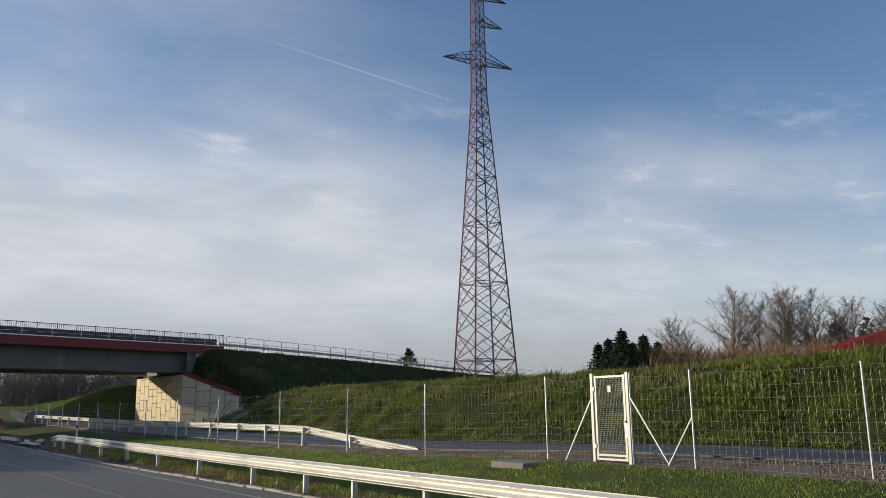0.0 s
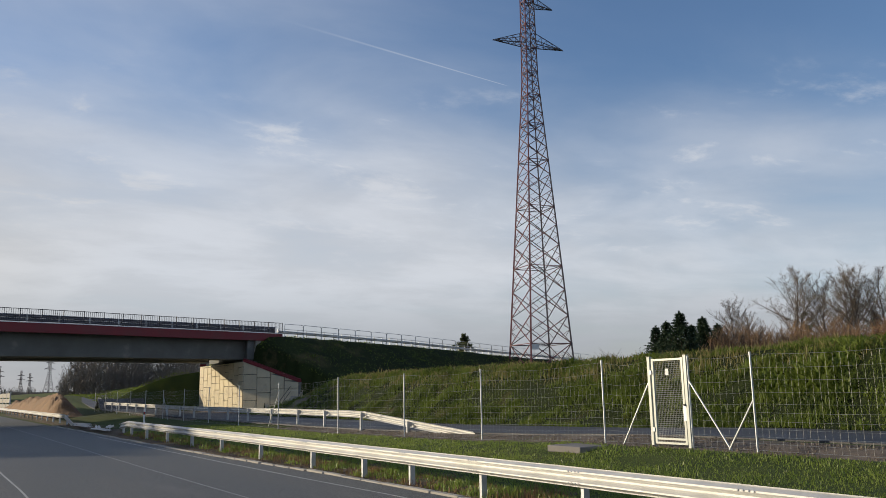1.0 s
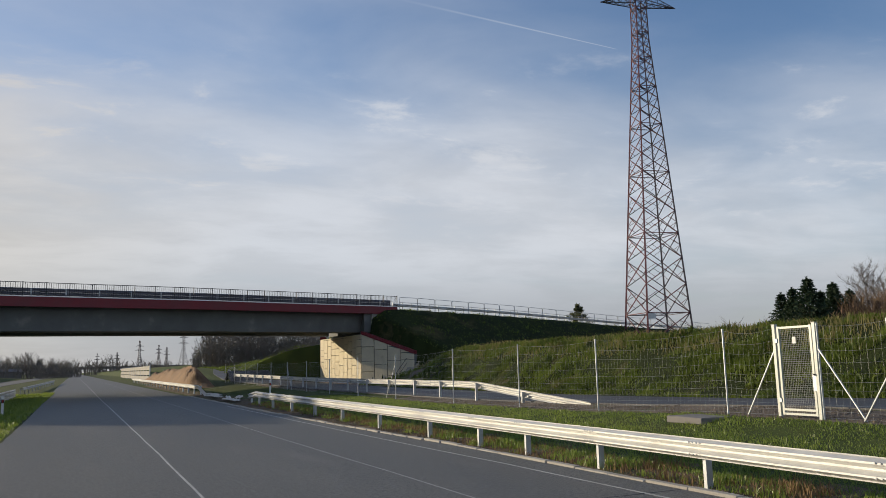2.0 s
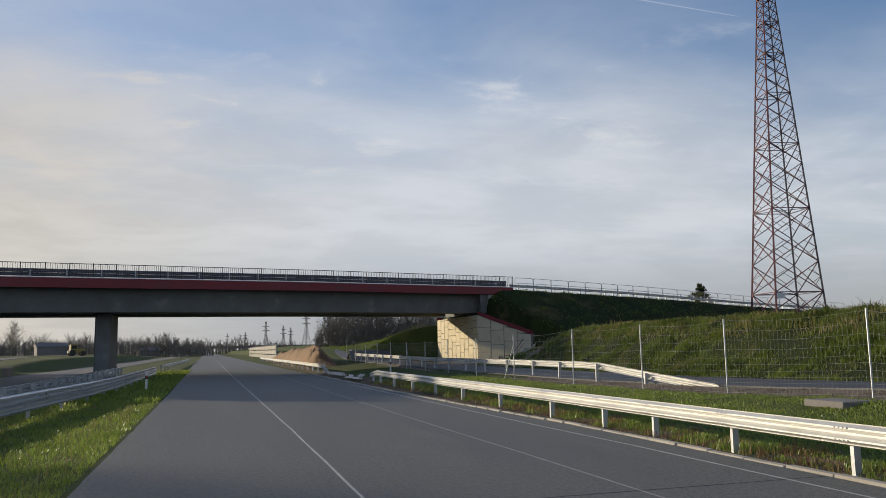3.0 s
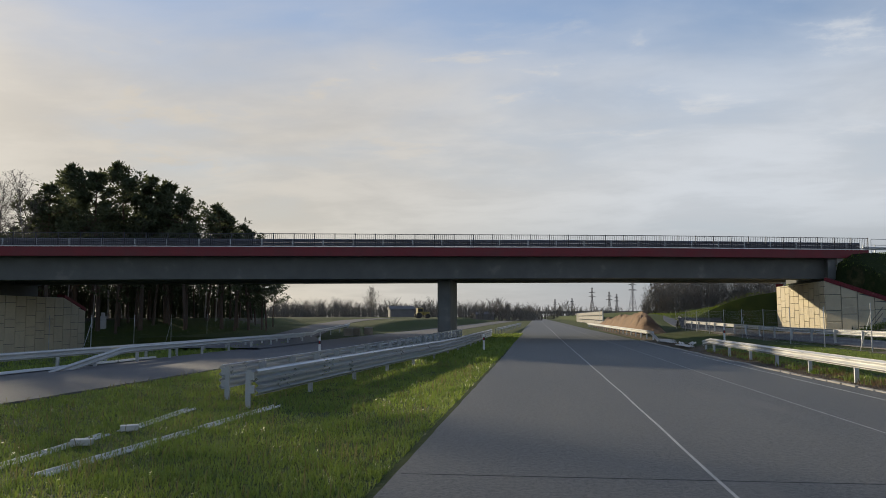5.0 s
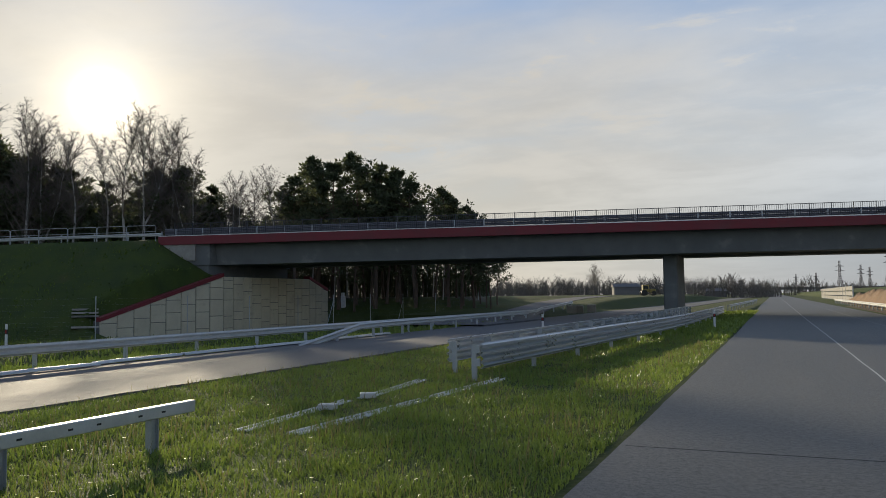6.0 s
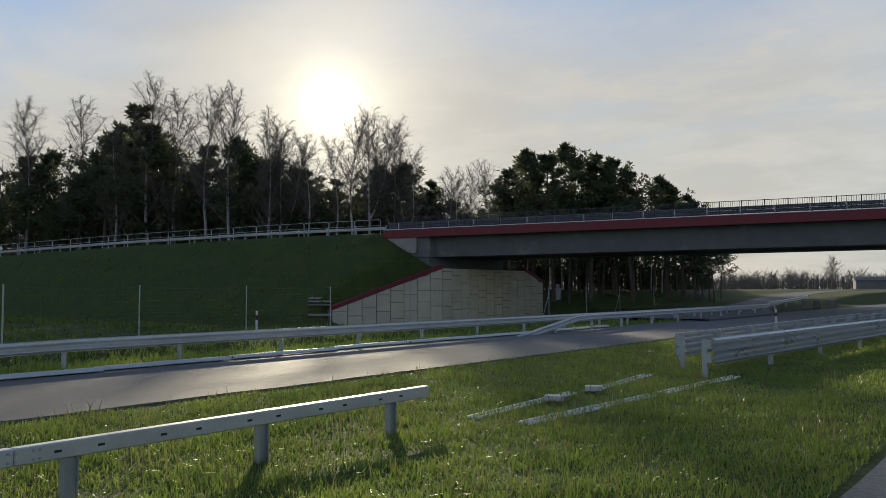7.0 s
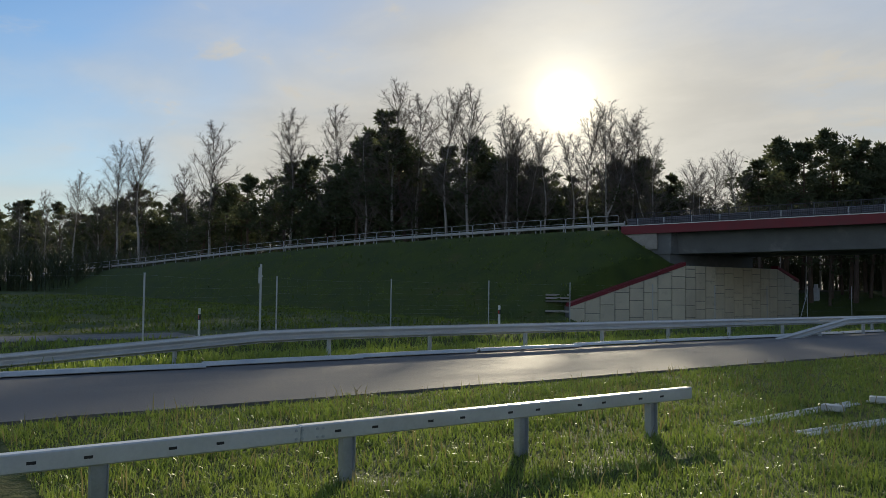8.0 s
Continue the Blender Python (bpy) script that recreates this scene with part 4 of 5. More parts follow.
# ---- pylon ----
def build_pylon(name, at, rz, H, base, label, top_w=1.6, waist=0.62, panels=13, arms=(), thick=1.0, red=True):
    th = empty(name, at, rz)

    def half(z):
        wz = H * waist
        return (lerp(base, top_w, z / wz) if z < wz else lerp(top_w, top_w * 0.75, (z - wz) / (H - wz))) / 2

    cs = ((-1, -1), (1, -1), (1, 1), (-1, 1))
    zs = [0.0]
    while zs[-1] < H - 1.2:
        zs.append(zs[-1] + max(1.25, 2 * half(zs[-1]) * 0.62))
    zs[-1] = H
    for ci, (cx, cy) in enumerate(cs):
        bm = bmesh.new()
        for a, b in zip(zs, zs[1:]):
            bar(bm, (cx * half(a), cy * half(a), a), (cx * half(b), cy * half(b), b), lerp(0.14, 0.075, a / H) * thick)
        # the two legs on the -x side take the red material
        part("leg", bm, M_PYLON_R if red and ci in (0, 3) else M_PYLON_G, th)
    for f in range(4):
        (ax, ay), (bx, by) = cs[f], cs[(f + 1) % 4]
        bm = bmesh.new()
        for i, (a, b) in enumerate(zip(zs, zs[1:])):
            ha, hb = half(a), half(b)
            r = lerp(0.075, 0.045, a / H) * thick
            A0, B0 = Vector((ax * ha, ay * ha, a)), Vector((bx * ha, by * ha, a))
            A1, B1 = Vector((ax * hb, ay * hb, b)), Vector((bx * hb, by * hb, b))
            bar(bm, A0, B1, r)
            bar(bm, B0, A1, r)
            if i % 3 == 1 or i == 1:
                bar(bm, A0, B0, r)
            if a < H * 0.4:
                bar(bm, (A0 + A1) / 2, A0.lerp(B1, 0.25), r * 0.55)
                bar(bm, (B0 + B1) / 2, B0.lerp(A1, 0.25), r * 0.55)
                bar(bm, (A0 + A1) / 2, A1.lerp(B0, 0.25), r * 0.55)
                bar(bm, (B0 + B1) / 2, B1.lerp(A0, 0.25), r * 0.55)
        part("lattice", bm, M_PYLON_R if red and f in (0, 3) else M_PYLON_G, th)
    for i, z in enumerate(zs[:-1]):
        if i % 3 == 1:
            bm = bmesh.new()
            h = half(z)
            bar(bm, (-h, -h, z), (h, h, z), 0.05 * thick)
            bar(bm, (h, -h, z), (-h, h, z), 0.05 * thick)
            part("diaphragm", bm, M_PYLON_G, th)
    for z, ln, sides in arms:
        for sd in sides:
            h = half(z)
            bm = bmesh.new()
            tip = Vector((sd * (h + ln), 0, z))
            n = 5
            low = [[Vector((sd * h, s * h, z)).lerp(tip, i / n) for i in range(n + 1)] for s in (-1, 1)]
            hi = [[Vector((sd * h, s * h, z + ln * 0.32)).lerp(tip, i / n) for i in range(n + 1)] for s in (-1, 1)]
            for k in (0, 1):
                bar(bm, low[k][0], tip, 0.07 * thick)
                bar(bm, hi[k][0], tip, 0.06 * thick)
                for i in range(n):
                    bar(bm, low[k][i], hi[k][min(i + 1, n)], 0.04 * thick)
                    bar(bm, hi[k][i], low[k][i], 0.04 * thick)
            for i in range(n):
                bar(bm, low[0][i], low[1][min(i + 1, n)], 0.04 * thick)
                bar(bm, low[1][i], low[0][min(i + 1, n)], 0.04 * thick)
            part("crossarm", bm, M_PYLON_G, th)
    for cx, cy in cs:
        part("footing", boxed(cx * base / 2 - 0.45, cy * base / 2 - 0.45, -0.6, cx * base / 2 + 0.45, cy * base / 2 + 0.45, 0.25, bevel=0.05), M_KERB, th)
    return tagged(th, label, "pylon")


PX, PY = 72.0, 87.0
pyl = build_pylon("pylon", (PX, PY, land(PX, PY)), -11, 68.0, 6.8, "tall red and grey steel lattice power pylon", top_w=1.75, waist=0.64, arms=((49.0, 5.1, (-1, 1)), (55.4, 3.6, (1,)), (59.9, 4.4, (-1, 1))))

part("notice_plate", boxed(-3.2, -3.25, 3.4, -2.0, -3.2, 4.1), M_WHITE, pyl, "white notice plate on the pylon")


# ---- trees ----
def tube(bm, a, b, r, r2):
    """An open three-sided stem; it runs to a point where r2 is 0."""
    d = (b - a).normalized()
    u = d.orthogonal().normalized()
    w = d.cross(u)
    ring = [u * math.cos(k) + w * math.sin(k) for k in (0.0, 2.094, 4.189)]
    va = [bm.verts.new(a + q * r) for q in ring]
    if not r2:
        e = bm.verts.new(b)
        for i in range(3):
            bm.faces.new((va[i], va[(i + 1) % 3], e))
        return
    vb = [bm.verts.new(b + q * r2) for q in ring]
    for i in range(3):
        j = (i + 1) % 3
        bm.faces.new((va[i], va[j], vb[j], vb[i]))


def make_bare(name, seed, H, mt, label, limbs=26, reach=0.22, tilt=(0.5, 0.85), start=0.3, r0=0.13, subs=4, twigs=4, twig_r=0.011, dome=0.6, lift=0.1, droop=0.0, fork=0):
    """A leafless tree: a slender wavy trunk, ascending limbs, branchlets and many fine twigs."""
    rnd = random.Random(seed)
    th = empty(name)
    tr, tw = bmesh.new(), bmesh.new()
    n = 10

    def trunk(q, d, H, r0, wob):
        pts = [q]
        for i in range(n):
            d = (d + Vector((rnd.gauss(0, wob), rnd.gauss(0, wob), 0.1))).normalized()
            e = q + d * H / n
            bar(tr, q, e, max(r0 * (1 - i / n), 0.022), 6, max(r0 * (1 - (i + 1) / n), 0.016))
            q = e
            pts.append(q)
        return pts

    def stem(p, d, ln, r, k, up, wob, r_end):
        out = [p]
        for s in range(k):
            d = (d + Vector((rnd.gauss(0, wob), rnd.gauss(0, wob), up + rnd.gauss(0, wob)))).normalized()
            e = p + d * ln / k
            tube(tw, p, e, lerp(r, r_end, s / k), lerp(r, r_end, (s + 1) / k))
            p = e
            out.append(p)
        return out, d

    main = trunk(Vector((0, 0, -0.2)), Vector((rnd.gauss(0, 0.03), rnd.gauss(0, 0.03), 1)), H, r0, 0.04)
    leaders = [(main, limbs, start, 1.0)]
    for k in range(fork):
        i = rnd.randrange(3, 5)
        a = rnd.uniform(0, 6.283)
        leaders.append((trunk(main[i], Vector((math.cos(a) * 0.4, math.sin(a) * 0.4, 1)), H * 0.55, r0 * 0.55, 0.05), limbs // 2, 0.15, 0.75))
    for pts, count, st, big in leaders:
        for k in range(count):
            f = (k + rnd.random()) / count
            z = st + (0.98 - st) * f
            i = min(int(z * n), n - 1)
            p = pts[i].lerp(pts[i + 1], z * n - i)
            a = k * 2.4 + rnd.uniform(-0.5, 0.5)
            t = rnd.uniform(*tilt) * (1.0 - 0.35 * f)
            ln = H * big * reach * (0.35 + 0.65 * (1 - f) ** dome) * rnd.uniform(0.7, 1.2)
            limb, dd = stem(p, Vector((math.cos(a) * math.sin(t), math.sin(a) * math.sin(t), math.cos(t))), ln, r0 * 0.3 * (1 - 0.6 * f), 5, lift, 0.07, twig_r * 1.6)
            for s in range(1, 6):
                for _ in range(subs):
                    v = Vector((rnd.gauss(0, 1), rnd.gauss(0, 1), rnd.gauss(0.2, 0.6))).normalized()
                    br, bd = stem(limb[s - 1].lerp(limb[s], rnd.random()), (dd * 0.9 + v * 0.9).normalized(), ln * rnd.uniform(0.2, 0.42) * (1.15 - 0.1 * s), twig_r * 1.3, 2, 0.06 - droop, 0.1, twig_r * 0.8)
                    for _ in range(twigs):
                        v = Vector((rnd.gauss(0, 1), rnd.gauss(0, 1), rnd.gauss(0.1 - droop * 4, 0.6))).normalized()
                        b = br[0].lerp(br[2], 0.2 + 0.8 * rnd.random())
                        tube(tw, b, b + (bd * 0.9 + v).normalized() * ln * rnd.uniform(0.1, 0.24), twig_r * 0.8, 0)
    part("trunk", tr, mt, th)
    part("crown", tw, M_TWIG, th)
    return tagged(th, label, "tree")


def tuft(bm, c, axis_v, r, rnd, n, size):
    """A brush of flat needle sprays round the end of a twig."""
    for _ in range(n):
        v = Vector((rnd.gauss(0, 1), rnd.gauss(0, 1), rnd.gauss(0, 0.8))).normalized()
        p = c + v * r * rnd.random() ** 0.6
        d = (v + axis_v * 0.6 + Vector((0, 0, 0.25))).normalized()
        s = d.orthogonal().normalized()
        s.rotate(Matrix.Rotation(rnd.uniform(0, 6.28), 3, d))
        k = size * rnd.uniform(0.6, 1.3)
        bm.faces.new([bm.verts.new(p - s * k * 0.3), bm.verts.new(p + s * k * 0.3), bm.verts.new(p + d * k)])


def make_pine(name, seed, H, label, crown_from=0.5, mt=None, wide=1.0, tufts=16, size=0.30, step=0.026, sprays=6):
    """A Scots pine: a bare trunk with dead stubs, crooked boughs, and separate tufts of needles with gaps."""
    rnd = random.Random(seed)
    th = empty(name)
    bm, cr = bmesh.new(), bmesh.new()
    q, d = Vector((0, 0, -0.2)), Vector((0, 0, 1))
    n = 10
    pts = [q]
    for i in range(n):
        d = (d + Vector((rnd.gauss(0, 0.035), rnd.gauss(0, 0.035), 0.1))).normalized()
        e = q + d * H / n
        bar(bm, q, e, 0.17 * (1 - i / n) + 0.03, 7, 0.17 * (1 - (i + 1) / n) + 0.03)
        q = e
        pts.append(q)

    def on(z):
        i = min(int(z * n), n - 1)
        return pts[i].lerp(pts[i + 1], z * n - i)

    for _ in range(14):
        z = rnd.uniform(0.2, crown_from + 0.1)
        a = rnd.uniform(0, 6.283)
        ln = rnd.uniform(0.4, 1.5)
        tube(bm, on(z), on(z) + Vector((math.cos(a) * ln, math.sin(a) * ln, ln * rnd.uniform(-0.3, 0.2))), 0.022, 0)
    z = crown_from
    while z < 1.0:
        f = (z - crown_from) / (1 - crown_from)
        p = on(z)
        reach = H * 0.19 * wide * (0.35 + 0.85 * math.sin(math.pi * min(1, f * 0.75 + 0.25))) * (1.0 - 0.62 * f)
        for _ in range(rnd.choice((1, 2, 2, 3))):
            a = rnd.uniform(0, 6.283)
            ln = reach * rnd.choice((0.45, 0.7, 0.9, 1.1, 1.3))
            out = Vector((math.cos(a), math.sin(a), rnd.uniform(-0.05, 0.55)))
            mid = p + out * ln * 0.5
            tip = mid + (out + Vector((rnd.gauss(0, 0.3), rnd.gauss(0, 0.3), 0.25))) * ln * 0.5
            tube(bm, p, mid, 0.05, 0.03)
            tube(bm, mid, tip, 0.03, 0.012)
            for k in range(sprays):
                t = 0.35 + 0.65 * (k + rnd.random()) / sprays
                b = p.lerp(mid, t * 2) if t < 0.5 else mid.lerp(tip, t * 2 - 1)
                v = (out + Vector((rnd.gauss(0, 0.8), rnd.gauss(0, 0.8), rnd.gauss(0.25, 0.35)))).normalized()
                e = b + v * ln * rnd.uniform(0.12, 0.38)
                tube(bm, b, e, 0.014, 0)
                tuft(cr, e, v, 0.2 + ln * 0.1, rnd, tufts, size)
        z += step * rnd.uniform(0.6, 1.4)
    tuft(cr, pts[-1], Vector((0, 0, 1)), 0.35, rnd, 24, 0.4)
    part("trunk", bm, M_BARK, th)
    part("crown", cr, mt or M_NEEDLE, th)
    return tagged(th, label, "tree")


def make_spruce(name, seed, H, label, wide=0.24):
    """A young spruce: whorls of drooping boughs that turn up at the tips, with a bare leader."""
    rnd = random.Random(seed)
    th = empty(name)
    bm, cr = bmesh.new(), bmesh.new()
    bar(bm, (0, 0, -0.2), (0, 0, H), 0.12, 7, 0.012)
    z = 0.05
    while z < 0.95:
        turn = rnd.uniform(0, 6.283)
        for k in range(7):
            a = turn + k * 0.9 + rnd.uniform(-0.2, 0.2)
            ln = (H * wide * (1 - z) ** 0.9 + 0.1) * rnd.uniform(0.65, 1.2)
            p = Vector((0, 0, z * H))
            v = Vector((math.cos(a), math.sin(a), -0.15))
            mid = p + v * ln * 0.6
            tip = mid + Vector((math.cos(a), math.sin(a), 0.3)) * ln * 0.45
            tube(bm, p, mid, 0.022, 0.014)
            tube(bm, mid, tip, 0.014, 0)
            for j in range(8):
                t = 0.15 + 0.85 * (j + rnd.random()) / 8
                b = p.lerp(mid, t / 0.6) if t < 0.6 else mid.lerp(tip, (t - 0.6) / 0.4)
                tuft(cr, b, v, 0.05 + 0.1 * ln * (1.1 - t), rnd, 7, 0.22)
        z += 0.045 * rnd.uniform(0.8, 1.2)
    for k in range(10):
        tuft(cr, Vector((0, 0, H * (0.93 + 0.007 * k))), Vector((0, 0, 1)), 0.05, rnd, 4, 0.16)
    part("trunk", bm, M_BARK, th)
    part("crown", cr, M_SPRUCE, th)
    return tagged(th, label, "tree")


proto = {}
for i in range(3):
    proto["birch", i] = make_bare("birch_tree", 11 + i, 15.0, M_BIRCH, "leafless birch with a pale slender trunk at the wood's edge", limbs=(26, 22, 28)[i], start=(0.36, 0.45, 0.32)[i], reach=(0.23, 0.21, 0.26)[i], tilt=(0.45, 0.85), subs=5, twig_r=0.008, droop=0.05, fork=(0, 0, 1)[i])
    proto["pine", i] = make_pine("pine_tree", 31 + i, 15.0, "tall Scots pine with a bare trunk in the wood", (0.4, 0.55, 0.47)[i])
    proto["birchb", i] = make_bare("birch_tree", 111 + i, 15.0, M_BIRCH, "leafless birch standing deep in the wood", limbs=16, subs=2, twigs=2, twig_r=0.018)
    proto["pineb", i] = make_pine("pine_tree", 131 + i, 15.0, "dark Scots pine standing deep in the wood", (0.3, 0.42, 0.36)[i], tufts=8, size=0.5, step=0.034, sprays=5)
for i in range(2):
    proto["oak", i] = make_bare("bare_tree", 51 + i, 11.0, M_TWIG, "leafless rounded tree behind the grassy bank", limbs=24, reach=0.46, tilt=(0.55, 1.15), start=0.22, r0=0.2, subs=5, twigs=4, twig_r=0.0095, dome=0.65, lift=0.04, fork=1)
    proto["spruce", i] = make_spruce("spruce_tree", 71 + i, 6.5, "dark green young spruce on the bank", wide=0.3)
proto["bushy", 0] = make_pine("small_pine_tree", 91, 6.0, "low dark pine beside the embankment", 0.12, wide=1.5)
tall = {key: max(v.co.z for ob in th.children for v in ob.data.vertices) for key, th in proto.items()}
used = {}


def plant(kind, i, x, y, s, rz=0.0, sz=None, sink=0.0):
    src = proto[kind, i]
    m = pose(x, y, land(x, y) - sink, 0, 0, rz)
    if src not in used:
        used[src] = 1
        src.matrix_basis = m
        ob = src
    else:
        ob = copy_thing(src, m)
    ob.scale = (s, s, sz or s)
    return ob


def polar(az, r, cx=-0.4, cy=-0.2):
    return cx + r * math.sin(radians(az)), cy + r * math.cos(radians(az))


rnd = random.Random(5)
BIRCH_TOPS = ((-90, 4.5), (-87, 5), (-83.2, 4.2), (-81.6, 4.9), (-80.0, 6.1), (-78.5, 5.5), (-77.2, 8.1), (-75.8, 8.6), (-73.0, 6.9), (-71.3, 9.9), (-66.0, 11.7), (-62.8, 12.2), (-60.7, 10.6), (-58.4, 14.0), (-56.8, 13.1), (-54.7, 13.9), (-53.1, 13.7), (-50.6, 12.2), (-49.6, 11.6), (-47.8, 10.7), (-45.8, 10.5), (-44.6, 12.2), (-43.4, 12.7), (-41.7, 12.0), (-40.3, 10.0), (-37.4, 8.6), (-36.1, 8.5), (-34.7, 9.1))
PINE_TOPS = ((-89, 4.2), (-86, 4.2), (-83.3, 4.2), (-82.5, 4.4), (-80.9, 4.2), (-78.9, 4.1), (-77.2, 4.6), (-75.1, 5.5), (-73.7, 5.0), (-72.1, 5.5), (-70.4, 5.9), (-68.5, 6.9), (-66.6, 8.2), (-64.5, 8.8), (-63.3, 8.6), (-61.3, 10.1), (-59.6, 12.3), (-57.5, 10.7), (-55.4, 9.8), (-52.2, 10.2), (-50.1, 9.1), (-48.5, 8.5), (-46.5, 8.3), (-43.0, 8.5), (-41.0, 8.9), (-39.9, 7.5), (-38.9, 6.7), (-37.2, 6.3),
             (-34.3, 7.4), (-33.3, 8.6), (-31.7, 9.6), (-30.2, 9.2), (-29.0, 9.9), (-27.6, 9.5), (-26.0, 9.0), (-24.7, 8.2), (-23.3, 7.2), (-22.3, 7.6), (-21.3, 6.9), (-20.5, 6.0), (-19.3, 3.6))


def behind(az, off):
    """The distance at which a ray of that azimuth is off metres behind the approach."""
    s, c = math.sin(radians(az)), math.cos(radians(az))
    return (EDGE_Y + off) / (c - SKEW * s)


def tree_top(kind, az, el, off, squeeze=1.0):
    r = behind(az, off)
    x, y = polar(az, r)
    h = 1.8 + 1.06 * r * math.tan(radians(el)) - land(x, y) + 3.2 * smooth01(-az, 64, 74)
    i = rnd.randrange(3)
    s = h / tall[kind, i]
    return plant(kind, i, x, y, max(0.35, s * squeeze), rnd.uniform(0, 360), sz=s)


for az, el in BIRCH_TOPS:
    tree_top("birch", az, el, 24 + rnd.uniform(-2, 5), 1.35)
for az, el in PINE_TOPS:
    tree_top("pine", az, el, 28 + rnd.uniform(-3, 6), 1.2)


def canopy(az):
    return table(az, PINE_TOPS)


# further rows that close the wood
for row, off in enumerate((30, 36, 43, 51, 60, 72)):
    az = -93.0
    while az < (-19.2, -19.0, -19.4, -20, -20.4, -21)[row]:
        a = az + rnd.uniform(-0.4, 0.4)
        tree_top("pineb" if rnd.random() < 0.8 else "birchb", a, canopy(a) * rnd.uniform(0.55, 0.92), off + rnd.uniform(-3, 3), 1.05)
        az += 1.25 + 0.12 * row
# bare trees, pines and spruces on the right field: azimuth, elevation of the top, distance
for k, (az, el, r, kind, i) in enumerate(((52.8, 6.2, 100, "oak", 0), (53.9, 5.0, 112, "oak", 1), (56.6, 7.9, 104, "oak", 1), (58.5, 7.3, 112, "oak", 0), (59.6, 7.6, 108, "oak", 1), (60.5, 8.0, 106, "oak", 0), (62.0, 7.5, 110, "oak", 1), (63.0, 6.4, 114, "oak", 0), (64.1, 6.8, 118, "oak", 1), (65.5, 6.5, 112, "oak", 0), (67.4, 6.8, 115, "oak", 1), (69.5, 6.6, 118, "oak", 0), (51.2, 4.1, 118, "oak", 0),
                                          (57.5, 4.7, 134, "pineb", 0), (62.9, 5.0, 138, "pineb", 1), (64.9, 5.2, 134, "pineb", 2), (66.4, 5.3, 138, "pineb", 0), (61.4, 4.5, 140, "pineb", 1), (68.2, 5.2, 136, "pineb", 2),
                                          (49.4, 5.15, 80, "spruce", 0), (48.45, 4.5, 83, "spruce", 1), (50.86, 4.7, 82, "spruce", 1), (51.8, 4.2, 86, "spruce", 0), (47.75, 4.2, 85, "spruce", 0), (50.1, 4.2, 84, "spruce", 1), (34.3, 4.1, 128, "bushy", 0))):
    x, y = polar(az, r)
    s = (1.98 + r * math.tan(radians(el)) - land(x, y)) / tall[kind, i]
    plant(kind, i, x, y, s * {"oak": 1.2, "spruce": 1.3}.get(kind, 1.0), az * 37 % 360, sz=s)


# ---- far woods ----
def far_wood(name, az0, az1, r, h, seed, mt, label, z=0.0, dens=7.0, thin=0.12):
    """A distant belt of leafless wood: many upright stems with forked tops."""
    rd = random.Random(seed)
    bm = bmesh.new()
    n = int((az1 - az0) * dens)
    for i in range(n):
        az = rd.uniform(az0, az1)
        rr = r * rd.uniform(0.93, 1.1)
        x, y = polar(az, rr)
        e = max(0.0, min((az - az0), (az1 - az)) / max(0.4, (az1 - az0) * 0.12))
        hh = h * rd.uniform(0.55, 1.05) * min(1, 0.45 + 0.55 * e) * (0.8 + 0.35 * noise.noise((az * 0.8, seed, 0)))
        k = rr * 0.0004 * thin / 0.12
        bar(bm, (x, y, z - 1), (x, y, z + hh * 0.75), k, 3, k * 0.5)
        for _ in range(9):
            zz = z + hh * rd.uniform(0.15, 0.8)
            a = rd.uniform(0, 6.28)
            ln = hh * rd.uniform(0.15, 0.32)
            bar(bm, (x, y, zz), (x + math.cos(a) * ln * 0.7, y + math.sin(a) * ln * 0.7, zz + ln), k * 0.6, 3, k * 0.2)
        for _ in range(6):
            c = Vector((x + rd.gauss(0, hh * 0.16), y + rd.gauss(0, hh * 0.16), z + hh * rd.uniform(0.1, 0.75)))
            s = hh * rd.uniform(0.008, 0.03)
            bm.faces.new([bm.verts.new(c + Vector((rd.gauss(0, s), rd.gauss(0, s), rd.gauss(0, s)))) for _ in range(3)])
    return tagged(part(name, bm, mt), label, "woods", kind="stuff")


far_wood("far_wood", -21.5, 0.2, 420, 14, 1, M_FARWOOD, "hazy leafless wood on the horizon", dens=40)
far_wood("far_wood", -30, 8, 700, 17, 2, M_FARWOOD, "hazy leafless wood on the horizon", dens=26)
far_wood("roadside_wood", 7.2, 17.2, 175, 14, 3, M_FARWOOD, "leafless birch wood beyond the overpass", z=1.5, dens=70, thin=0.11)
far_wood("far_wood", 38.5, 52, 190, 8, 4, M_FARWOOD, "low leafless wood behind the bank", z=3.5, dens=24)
far_wood("brush", 50, 70, 84, 5.4, 5, M_BRUSH, "rust-brown leafless brush along the bank", z=3.6, dens=60, thin=0.16)
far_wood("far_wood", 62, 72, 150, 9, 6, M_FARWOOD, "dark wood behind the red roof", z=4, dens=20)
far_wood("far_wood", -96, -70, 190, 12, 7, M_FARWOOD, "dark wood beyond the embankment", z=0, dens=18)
far_wood("undergrowth", -62, -19.4, 128, 11, 8, M_NEEDLE, "dark undergrowth between the trunks of the wood", z=1.0, dens=36, thin=0.22)
far_wood("undergrowth", -96, -60, 165, 11, 9, M_NEEDLE, "dark undergrowth between the trunks of the wood", z=0.0, dens=30, thin=0.2)


